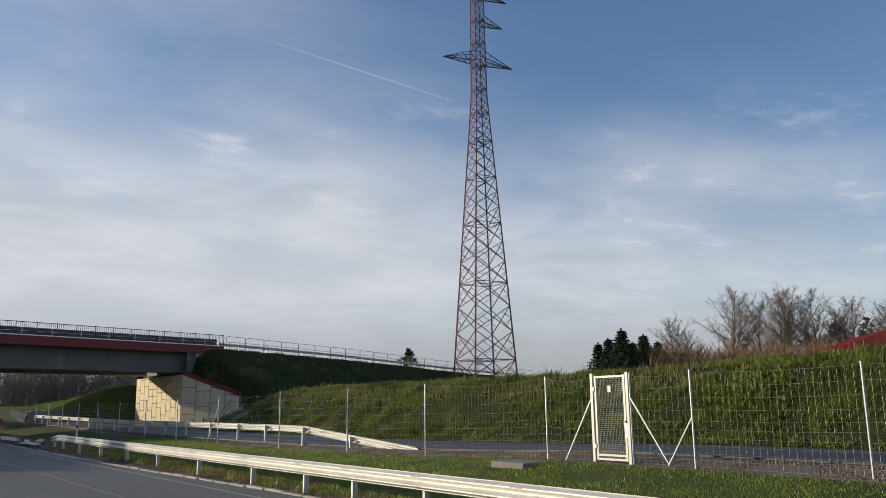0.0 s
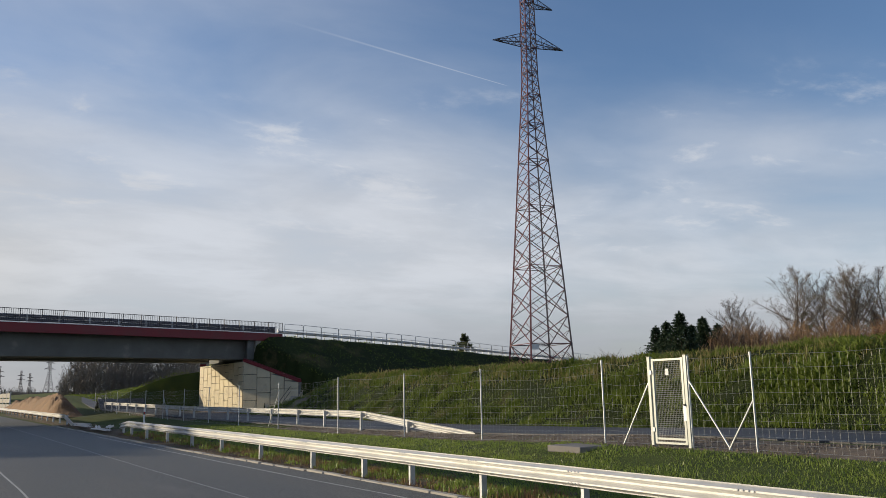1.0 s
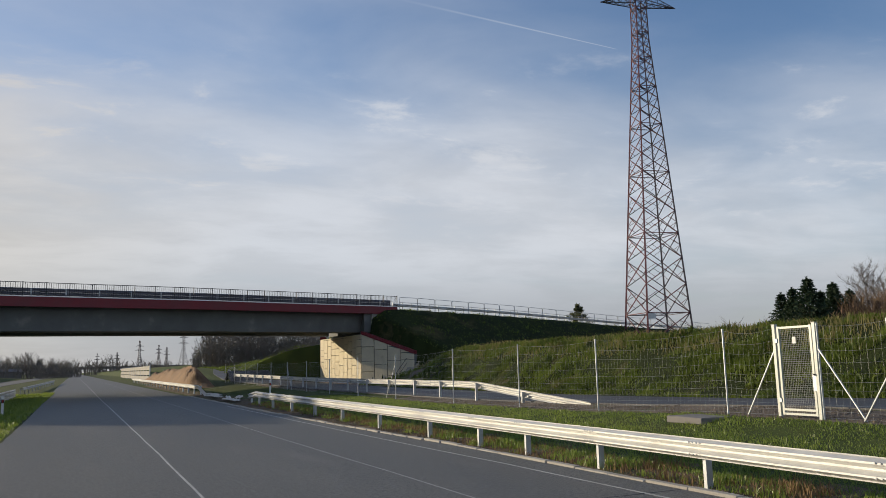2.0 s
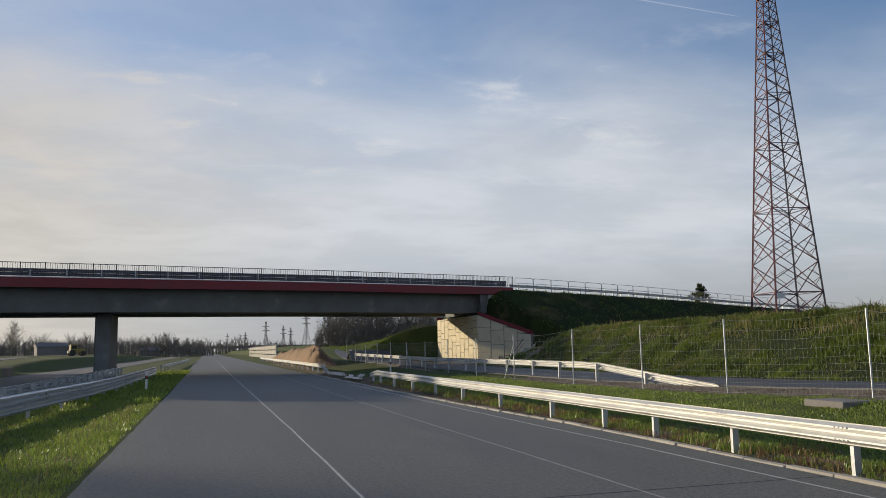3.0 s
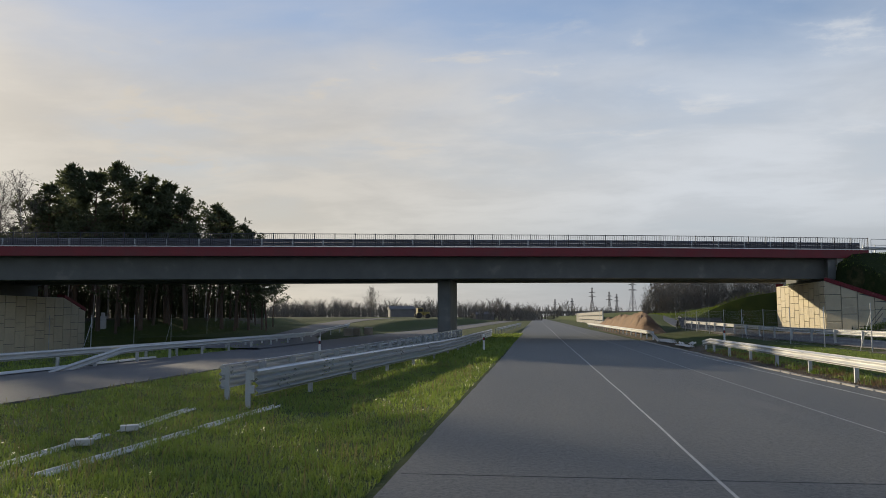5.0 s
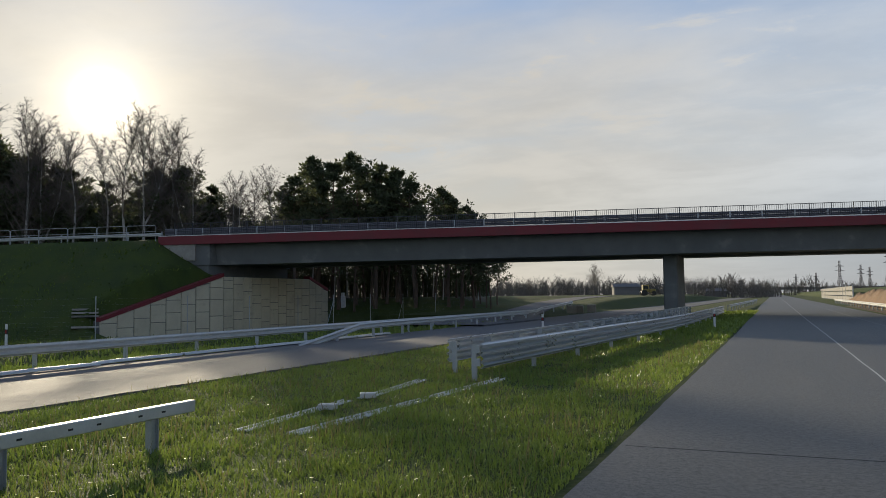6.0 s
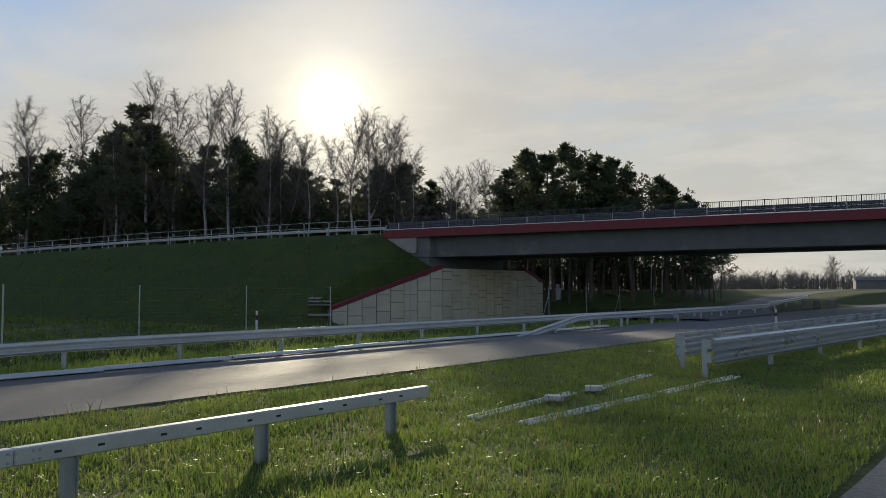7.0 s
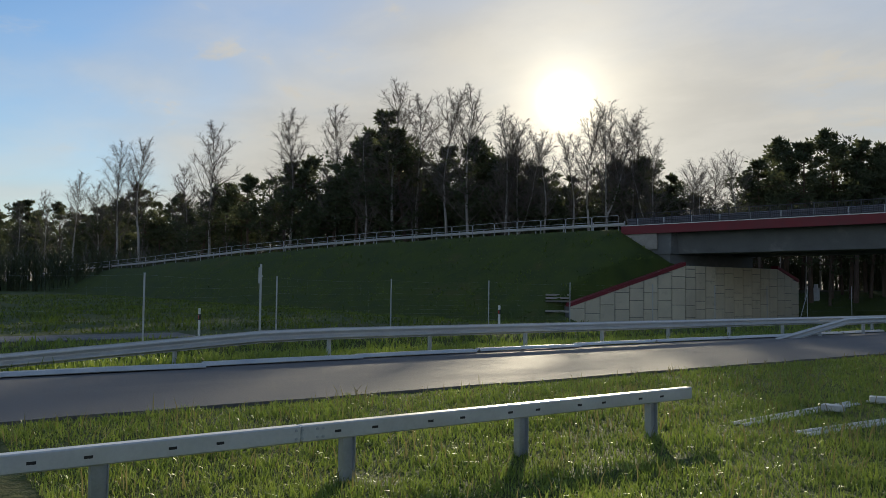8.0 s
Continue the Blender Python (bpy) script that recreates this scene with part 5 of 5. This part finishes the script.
# ---- grass ----
def blades(name, spots, mt, label, seed, w0=0.006, lean=0.45, kind="stuff"):
    """Blades of grass: each a bent tapered strip. spots: array of x, y, z, height."""
    rg = np.random.default_rng(seed)
    n = len(spots)
    a = rg.uniform(0, 2 * math.pi, n)
    f = rg.uniform(0, 2 * math.pi, n)
    ln = np.abs(rg.normal(0, lean, n)) + 0.08
    h = spots[:, 3]
    w = w0 * (0.7 + 0.6 * rg.random(n)) * (1 + 2.0 * h)
    if spots.shape[1] > 4:
        w = w * spots[:, 4]
    dx, dy = np.cos(a) * w, np.sin(a) * w
    lx, ly = np.cos(f) * ln * h, np.sin(f) * ln * h
    x, y, z = spots[:, 0], spots[:, 1], spots[:, 2]
    v = np.empty((n, 5, 3))
    v[:, 0] = np.stack((x - dx, y - dy, z), 1)
    v[:, 1] = np.stack((x + dx, y + dy, z), 1)
    v[:, 2] = np.stack((x + dx * 0.8 + lx * 0.3, y + dy * 0.8 + ly * 0.3, z + h * 0.55), 1)
    v[:, 3] = np.stack((x - dx * 0.8 + lx * 0.3, y - dy * 0.8 + ly * 0.3, z + h * 0.55), 1)
    v[:, 4] = np.stack((x + lx, y + ly, z + h * (1 - 0.25 * ln)), 1)
    idx = np.arange(n)[:, None] * 5
    quads = (idx + np.array([[0, 1, 2, 3]])).ravel()
    tris = (idx + np.array([[3, 2, 4]])).ravel()
    me = bpy.data.meshes.new(name)
    me.vertices.add(n * 5)
    me.vertices.foreach_set("co", v.ravel())
    me.loops.add(n * 7)
    me.loops.foreach_set("vertex_index", np.concatenate((quads, tris)).astype(np.int32))
    me.polygons.add(n * 2)
    me.polygons.foreach_set("loop_start", np.concatenate((np.arange(n) * 4, n * 4 + np.arange(n) * 3)).astype(np.int32))
    me.update(calc_edges=True)
    me.materials.append(mt)
    return tagged(new(name, me), label, "grass", kind=kind)


def scatter(n, x0, x1, y0, y1, seed, h0, h1, clump=0.5, grow=0.0, widen=0.0, cell=0.9, bare=-9.0, heave=0.55):
    rg = np.random.default_rng(seed)
    out = []
    k = 0
    while len(out) < n and k < n * 6:
        k += 1
        x, y = rg.uniform(x0, x1), rg.uniform(y0, y1)
        r = math.hypot(x + 0.4, y + 0.2)
        if grow and rg.random() > min(1.0, (grow / max(r, 0.1)) ** 1.2):
            continue
        q = noise.noise((x * cell, y * cell, seed)) + 0.5 * noise.noise((x * cell * 2.7, y * cell * 2.7, seed + 4))
        if q < bare or rg.random() < clump * (0.5 - q) * 0.8:
            continue
        out.append((x, y, land(x, y) - 0.01, (h0 + (h1 - h0) * rg.random() ** 1.6) * max(0.2, 1 + heave * q), 1 + widen * r))
    return np.array(out)


blades("median_grass", scatter(160000, -12.6, -2.1, 1.0, 34, 3, 0.04, 0.14, 0.6, 9.0, widen=0.06), M_BLADE, "sunlit dewy green grass on the median", 1, 0.0033, lean=0.6)
blades("median_grass", scatter(14000, -7.5, -2.1, 34, 90, 4, 0.10, 0.25, 0.6, 0.0), M_BLADE, "green grass along the median", 2, 0.03)
blades("dry_stalks", scatter(5000, -12.6, -2.3, 1.0, 40, 5, 0.14, 0.3, 0.9, 12.0, widen=0.04), M_STRAW, "straw-coloured stalks in the median grass", 3, 0.003)
blades("verge_grass", scatter(75000, 9.5, 15.0, 3, 48, 6, 0.03, 0.10, 0.6, 22.0, widen=0.02), M_BLADE, "short green grass between guardrail and fence", 4, 0.0042)
blades("dry_stalks", scatter(7000, 8.75, 10.0, 8, 46, 7, 0.04, 0.17, 1.3, 20.0, widen=0.03, heave=1.2), M_LITTER, "dead brown grass under the guardrail", 5, 0.004)
blades("verge_grass", scatter(9000, 8.8, 10.0, 6, 46, 17, 0.04, 0.16, 1.3, 20.0, widen=0.03, heave=1.4, bare=-0.05), M_BLADE, "green tufts among the dead grass under the guardrail", 15, 0.0045)
blades("verge_grass", scatter(22000, -25.0, -19.1, -6, 60, 8, 0.1, 0.3, 0.6, 24.0, widen=0.03), M_BLADE, "green grass beyond the opposite carriageway", 6, 0.008)
blades("bank_weeds", scatter(120000, 21.9, 31.0, 2, 66, 9, 0.06, 0.28, 1.3, 34.0, widen=0.01, cell=0.5, heave=1.3), M_WEED, "rough green weeds and grass covering the bank", 7, 0.0065, lean=0.7)
blades("bank_weeds", scatter(30000, 21.9, 30.0, 2, 62, 10, 0.06, 0.25, 1.6, 34.0, widen=0.02, cell=0.42, bare=0.08, heave=1.6), M_WEED, "broad-leaved weeds in clumps on the bank", 8, 0.014, lean=1.5)
blades("dry_stalks", scatter(14000, 25.5, 33.0, 2, 70, 11, 0.15, 0.45, 1.0, 40.0, widen=0.01, cell=0.3), M_STRAW, "dry pale grass along the top of the bank", 9, 0.008)


blades("far_bank_grass", scatter(26000, 19.5, 34.0, 97, 150, 18, 0.08, 0.22, 1.0, cell=0.4, heave=1.0), M_WEED, "sunlit grass on the bank beyond the overpass", 16, 0.03, lean=0.8)
blades("slope_grass", scatter(24000, 27.0, 80.0, 52, 92, 19, 0.08, 0.22, 1.0, cell=0.4, heave=1.0), M_WEED, "rough shaded grass on the approach embankment", 17, 0.025, lean=0.9)
blades("slope_grass", scatter(20000, -118.0, -49.0, 8, 64, 20, 0.08, 0.24, 1.0, cell=0.4, heave=1.0), M_WEED, "shaded grass on the long approach embankment", 18, 0.03, lean=0.9)
blades("field_grass", scatter(20000, -62.0, -29.5, -14, 46, 21, 0.08, 0.26, 1.0, cell=0.4, heave=1.2), M_WEED, "rough grass below the long embankment", 19, 0.022, lean=0.8)


def stones(name, n, x0, x1, y0, y1, seed, s0, s1, mt, label):
    """Loose stones and clods: squashed irregular tetrahedra."""
    rg = random.Random(seed)
    verts, faces = [], []
    for _ in range(n):
        x, y = rg.uniform(x0, x1), y0 + (y1 - y0) * rg.random() ** 1.4
        if noise.noise((x * 1.3, y * 0.7, seed)) < -0.12:
            continue
        s = rg.uniform(s0, s1)
        z = land(x, y)
        k = len(verts)
        a = rg.uniform(0, 6.28)
        for i in range(4):
            b = a + i * 1.57 + rg.uniform(-0.4, 0.4)
            verts.append((x + math.cos(b) * s, y + math.sin(b) * s * rg.uniform(0.6, 1.1), z - 0.01))
        verts.append((x + rg.uniform(-0.3, 0.3) * s, y + rg.uniform(-0.3, 0.3) * s, z + s * rg.uniform(0.5, 0.9)))
        faces += [(k, k + 1, k + 4), (k + 1, k + 2, k + 4), (k + 2, k + 3, k + 4), (k + 3, k, k + 4)]
    me = bpy.data.meshes.new(name)
    me.from_pydata(verts, [], faces)
    me.materials.append(mt)
    tagged(new(name, me), label, "stones", kind="stuff")


stones("road_rubble", 5200, 8.52, 9.15, 7, 46, 21, 0.012, 0.05, M_GRAVEL, "loose gravel and clods along the road edge")
stones("gravel_strip", 6500, 14.9, 17.0, 3, 42, 22, 0.015, 0.06, M_GRAVEL, "loose stones along the foot of the fence")


# ---- sand heap, kerbs and small things ----
def heap():
    bm = bmesh.new()
    nx, ny = 18, 90
    grid = []
    for j in range(ny + 1):
        y = 84 + 78 * j / ny
        row = []
        for i in range(nx + 1):
            f = i / nx
            x = 9.9 + 3.4 * f
            e = smooth01(y, 83, 93) * (1 - smooth01(y, 135, 162))
            ridge = math.sin(math.pi * f) ** 0.8
            h = e * ridge * (2.0 - 0.7 * smooth01(y, 96, 140) + 0.5 * noise.noise((y * 0.4, f * 3, 1)) + 0.6 * abs(noise.noise((y * 1.5, f * 1.2, 7))) + 0.25 * noise.noise((y * 3, f * 9, 3))) - 0.12 * (1 - ridge)
            row.append(bm.verts.new((x, y, h + 0.1)))
        grid.append(row)
    for j in range(ny):
        for i in range(nx):
            bm.faces.new((grid[j][i], grid[j][i + 1], grid[j + 1][i + 1], grid[j + 1][i]))
    tagged(part("soil_heap", bm, M_SAND, smooth=False), "long heap of bare sandy soil beside the road", "soil heap")


heap()

kerb_me = mesh_of("kerb_stone", boxed(-0.075, -0.49, -0.2, 0.075, 0.49, 0.035, bevel=0.012), M_KERB)
kb = tagged(empty("kerb", (8.42, 3, 0)), "pale concrete edging stones along the asphalt", "kerb", kind="structure")
for i in range(62):
    part("kerb_stone", kerb_me, None, kb, at=pose(table(3 + i, KERB_X) - 8.42 + 0.01 * math.sin(i * 2.1), i, 0.012 * math.sin(i * 1.3), 0, 0, 0.5 * math.sin(i * 3.7)))

rnd = random.Random(9)
y = -6.0
i = 0
while y < 34:
    l = rnd.uniform(3.6, 4.2)
    bm = bmesh.new()
    sweep(bm, [(q, p) for p, q in w_profile(1.0)], [(0, 0, 0), (0, l / 2, 0.01), (0, l, 0)])
    tagged(part("loose_beam", bm, M_GALV, at=pose(table(y, [(-6, -17.9), (1, -18.15), (9, -18.5), (18, -19.0)]) + rnd.uniform(-0.06, 0.06), y, -0.1, 0, 0, rnd.uniform(-1.5, 1.5))), "galvanised rail beam laid along the road edge", "steel beam", group="beams along the opposite road edge")
    y += l + rnd.uniform(-0.05, 0.25)
    i += 1


def delineator(x, y, label, rz=0.0, s=1.0):
    th = empty("delineator_post", (x, y, land(x, y)), rz)
    bm = bmesh.new()
    box(bm, -0.06, -0.02, -0.1, 0.06, 0.02, 0.62, bevel=0.01)
    part("body", bm, M_WHITE, th)
    bm = bmesh.new()
    box(bm, -0.06, -0.02, 0.80, 0.06, 0.02, 0.98, bevel=0.01)
    part("head", bm, M_WHITE, th)
    part("band", boxed(-0.062, -0.022, 0.62, 0.062, 0.022, 0.80), M_BLACK, th, "black band")
    part("reflector", boxed(-0.03, -0.026, 0.66, 0.03, -0.022, 0.77), M_REDREF, th, "red reflector")
    th.scale = (s, s, s)
    tagged(th, label, "delineator")


delineator(-3.45, 46.2, "white plastic delineator post in the median grass")
delineator(-11.9, 41.5, "white delineator with a red reflector beside the opposite carriageway")
delineator(12.2, 56.0, "white delineator behind the guardrail")
delineator(-24.6, 7.6, "white delineator beside the service road")
delineator(-25.8, 20.2, "white delineator at the foot of the embankment")
for x, y in ((-20.2, 82.0), (-19.9, 84.0), (-19.6, 89.0)):
    bm = boxed(-0.5, -0.4, -0.05, 0.5, 0.4, 0.85, bevel=0.08)
    tagged(part("concrete_block", bm, M_KERB, at=pose(x, y, land(x, y), 0, 0, 12)), "pale concrete block beside the far slip road", "concrete block", group="concrete blocks")


def post_sign():
    x, y = -24.3, 9.4
    th = empty("post_sign", (x, y, land(x, y)), 35)
    bm = bmesh.new()
    bar(bm, (0, 0, -0.3), (0, 0, 2.35), 0.035, 8)
    part("pole", bm, M_GALV_POST, th)
    part("plate", boxed(-0.06, -0.05, 1.75, 0.06, -0.035, 2.25, bevel=0.004), M_GALV_POST, th, "narrow grey plate seen from behind")
    part("clamp", boxed(-0.05, -0.045, 1.95, 0.05, 0.045, 2.0), M_GALV_POST, th)
    tagged(th, "small road sign seen from behind on a steel pole", "road sign")


post_sign()


def cabinet_far():
    x, y = polar(-29.9, 104)
    th = empty("roadside_cabinet", (x, y, land(x, y)), 20)
    part("body", boxed(-0.35, -0.25, -0.2, 0.35, 0.25, 1.45, bevel=0.04), M_WHITE, th)
    part("cap", boxed(-0.2, -0.2, 1.45, 0.2, 0.2, 1.9, bevel=0.03), M_WHITE, th)
    tagged(th, "white cabinet on the grassy rise before the wood", "cabinet")


cabinet_far()


def hut_right():
    x, y = polar(64.7, 82)
    base = land(x, y) - 0.3
    rid = 7.7 - base
    ev = rid - 1.6
    th = empty("red_roofed_shed", (x, y, base), 42)
    part("wall", boxed(-5, -4.2, -0.5, 5, 4.2, ev), M_WALL, th)
    bm = bmesh.new()
    vs = [bm.verts.new(p) for p in ((-5.4, -4.8, ev), (5.4, -4.8, ev), (5.4, 0, rid), (-5.4, 0, rid), (-5.4, 4.8, ev), (5.4, 4.8, ev), (-5.4, -4.8, ev - 0.12), (5.4, -4.8, ev - 0.12), (5.4, 4.8, ev - 0.12), (-5.4, 4.8, ev - 0.12))]
    for q in ((0, 1, 2, 3), (3, 2, 5, 4), (6, 9, 8, 7), (0, 6, 7, 1), (4, 5, 8, 9), (0, 3, 4, 9, 6), (1, 7, 8, 5, 2)):
        bm.faces.new([vs[i] for i in q])
    roof = part("roof", bm, M_ROOF, th, "red ribbed sheet roof")
    for i in range(22):
        bx = -5.3 + 0.5 * i
        for sd in (-1, 1):
            bm = bmesh.new()
            bar(bm, (bx, sd * 4.82, ev + 0.02), (bx, 0, rid + 0.03), 0.03, 4)
            part("rib", bm, M_ROOF, roof)
    tagged(th, "low shed with a red sheet roof behind brush", "building")


hut_right()


def dumped_bag():
    x, y = 22.4, 9.4
    bm = bmesh.new()
    bmesh.ops.create_icosphere(bm, subdivisions=3, radius=0.42)
    for v in bm.verts:
        v.co *= 1 + 0.35 * noise.noise(v.co * 3.0)
        v.co.z *= 0.42
        v.co.x *= 1.1
    tagged(part("crumpled_sheet", bm, M_WHITE, at=pose(x, y, land(x, y) + 0.22), smooth=False), "crumpled pale plastic sheet dumped on the bank", "litter")


dumped_bag()
bm = boxed(-0.5, -0.65, -0.1, 0.5, 0.65, 0.07, bevel=0.02)
tagged(part("manhole_cover", bm, M_STRUCT, at=pose(14.4, 15.9, land(14.4, 15.9))), "flat dark manhole slab in the verge grass", "manhole")


def stairs(name, at, rz, steps, rise, tread, width, label, rail=True):
    th = empty(name, at, rz)
    for i in range(steps):
        part("step", boxed(-width / 2, i * tread, i * rise - 0.3, width / 2, (i + 1) * tread + 0.03, (i + 1) * rise, bevel=0.01), M_KERB, th)
    if rail:
        bm = bmesh.new()
        x = -width / 2 - 0.1
        top = (steps * tread, steps * rise)
        bar(bm, (x, 0, 1.0), (x, top[0], top[1] + 1.0), 0.03, 6)
        bar(bm, (x, 0, 0.5), (x, top[0], top[1] + 0.5), 0.025, 6)
        bar(bm, (x, 0, -0.1), (x, 0, 1.0), 0.03, 6)
        bar(bm, (x, top[0], top[1] - 0.1), (x, top[0], top[1] + 1.0), 0.03, 6)
        bar(bm, (x, 0, 1.0), (x, -0.35, 0.6), 0.03, 6)
        part("handrail", bm, M_RAILDARK, th)
    tagged(th, label, "stairs")


stairs("slope_stairs", (29.2, 74.2, 0.3), -50, 12, 0.18, 0.28, 0.9, "concrete steps with a steel handrail beside the abutment")


def slope_steps(az, els, label):
    """Step slabs let into the embankment along one line of slope."""
    made = []
    for el in els:
        r = 40.0
        while r < 110:
            x, y = polar(az, r)
            if land(x, y) >= 1.74 + r * math.tan(radians(el)):
                break
            r += 0.1
        made.append((x, y, land(x, y)))
    th = empty("slope_stairs", made[0], 47)
    inv = th.matrix_world.inverted()
    for p in made:
        part("step", boxed(-1.0, -0.15, -0.12, 1.0, 0.3, 0.03, bevel=0.01), M_KERB, th, at=Matrix.Translation(inv @ Vector(p)))
    tagged(th, label, "stairs")


slope_steps(-46.9, (-1.7, -1.46, -1.22, -0.98, -0.74, -0.5), "pale concrete steps let into the shaded embankment")

# fence beyond the opposite carriageway
left_pts = [(-19.5, -7.0), (-21.0, -0.5), (-22.4, 5.4), (-25.6, 10.5), (-28.3, 16.6), (-28.0, 21.4), (-31.0, 29.2), (-32.5, 37.5), (-33.6, 45.0), (-34.6, 52.5), (-35.6, 59.5), (-36.0, 67.0), (-36.4, 75.0), (-36.6, 84.0), (-37.0, 93.0), (-38, 102), (-40, 112), (-44, 124)]
build_fence("wire_fence", left_pts, [1.98 if y < 46 else 1.98 + (y - 46) * 0.006 for x, y in left_pts], [((-35.6, 59.5, 1.5), (-35.3, 57.6)), ((-36.4, 75.0, 1.5), (-36.2, 73))], "wire mesh fence below the embankment", vert=0.5, r=0.0009, sag=0.08)

# noise screen, far overpass, far pylons and machines
sc = empty("noise_screen", (12.0, 158, 0.2))
for i in range(14):
    y0 = i * 8.0
    part("post", boxed(-0.1, y0 - 0.1, -0.4, 0.1, y0 + 0.1, 3.0), M_GALV_POST, sc)
    for k in range(3):
        part("panel", boxed(-0.05, y0 + 0.12, 0.1 + 0.95 * k, 0.05, y0 + 7.88, 0.86 + 0.95 * k, bevel=0.02), M_KERB, sc)
tagged(sc, "pale roadside noise screen of framed panels", "noise barrier")
fo = empty("far_overpass", (20, 820, 0))
part("deck", boxed(-90, -5, 5.0, 80, 5, 6.6, bevel=0.1), M_STRUCT, fo)
for x in (-60, -25, 10, 45):
    part("pier", boxed(x - 0.8, -3, -1, x + 0.8, 3, 5.0), M_STRUCT, fo)
part("parapet", boxed(-90, -5.1, 6.6, 80, -4.9, 7.5), M_STRUCT, fo)
tagged(fo, "hazy concrete overpass far down the road", "bridge")
for az, el, r in ((8.0, 3.0, 380), (6.5, 2.7, 520), (3.7, 2.05, 640), (4.9, 1.75, 760), (5.4, 1.6, 800), (1.1, 1.25, 900), (2.3, 1.3, 950), (-2.4, 0.8, 1300)):
    x, y = polar(az, r)
    H = r * math.tan(radians(el)) + 2
    build_pylon("far_pylon", (x, y, 0), az * 5, H, H * 0.2, "distant steel power pylon", top_w=H * 0.05, waist=0.6, arms=((H * 0.7, H * 0.12, (-1, 1)), (H * 0.83, H * 0.1, (-1, 1))), thick=r / 620, red=False)


def machine(name, az, r, kind):
    x, y = polar(az, r)
    th = empty(name, (x, y, land(x, y)), 20)
    if kind == "shed":
        part("wall", boxed(-5, -3, 0, 5, 3, 3.2, bevel=0.05), M_STRUCT, th)
        bm = bmesh.new()
        vs = [bm.verts.new(p) for p in ((-5.4, -3.4, 3.2), (5.4, -3.4, 3.2), (5.4, 0, 4.6), (-5.4, 0, 4.6), (-5.4, 3.4, 3.2), (5.4, 3.4, 3.2))]
        for q in ((0, 1, 2, 3), (3, 2, 5, 4), (0, 3, 4), (1, 5, 2), (0, 4, 5, 1)):
            bm.faces.new([vs[i] for i in q])
        part("roof", bm, M_STRUCT, th)
        tagged(th, "small dark shed far across the road", "building")
    else:
        part("cab", boxed(-1.0, -0.9, 1.1, 0.7, 0.9, 3.0, bevel=0.12), M_YELLOW, th)
        part("window", boxed(-0.8, -0.93, 1.9, 0.5, 0.93, 2.8, bevel=0.03), M_GLASS, th, "dark cab window")
        part("hood", boxed(0.7, -0.7, 0.9, 2.6, 0.7, 1.9, bevel=0.15), M_YELLOW, th)
        for wx, rr in ((-0.6, 0.85), (2.0, 0.65)):
            for wy in (-0.95, 0.95):
                bm = bmesh.new()
                bar(bm, (wx, wy - 0.2, rr), (wx, wy + 0.2, rr), rr, 18)
                part("wheel", bm, M_BLACK, th)
        tagged(th, "tractor parked far off on the site road", "tractor")


machine("site_shed", -9.9, 330, "shed")
machine("tractor", -8.5, 230, "tractor")
machine("site_shed", -4.0, 420, "shed")
for az, r, k, i, hh in ((-12.1, 240, "oak", 0, 8.5), (-2.9, 420, "oak", 1, 11), (-1.6, 460, "oak", 0, 9.5), (-0.8, 520, "oak", 1, 9), (-16.5, 200, "oak", 1, 4)):
    x, y = polar(az, r)
    plant(k, i, x, y, hh / 11.0, az * 31 % 360)
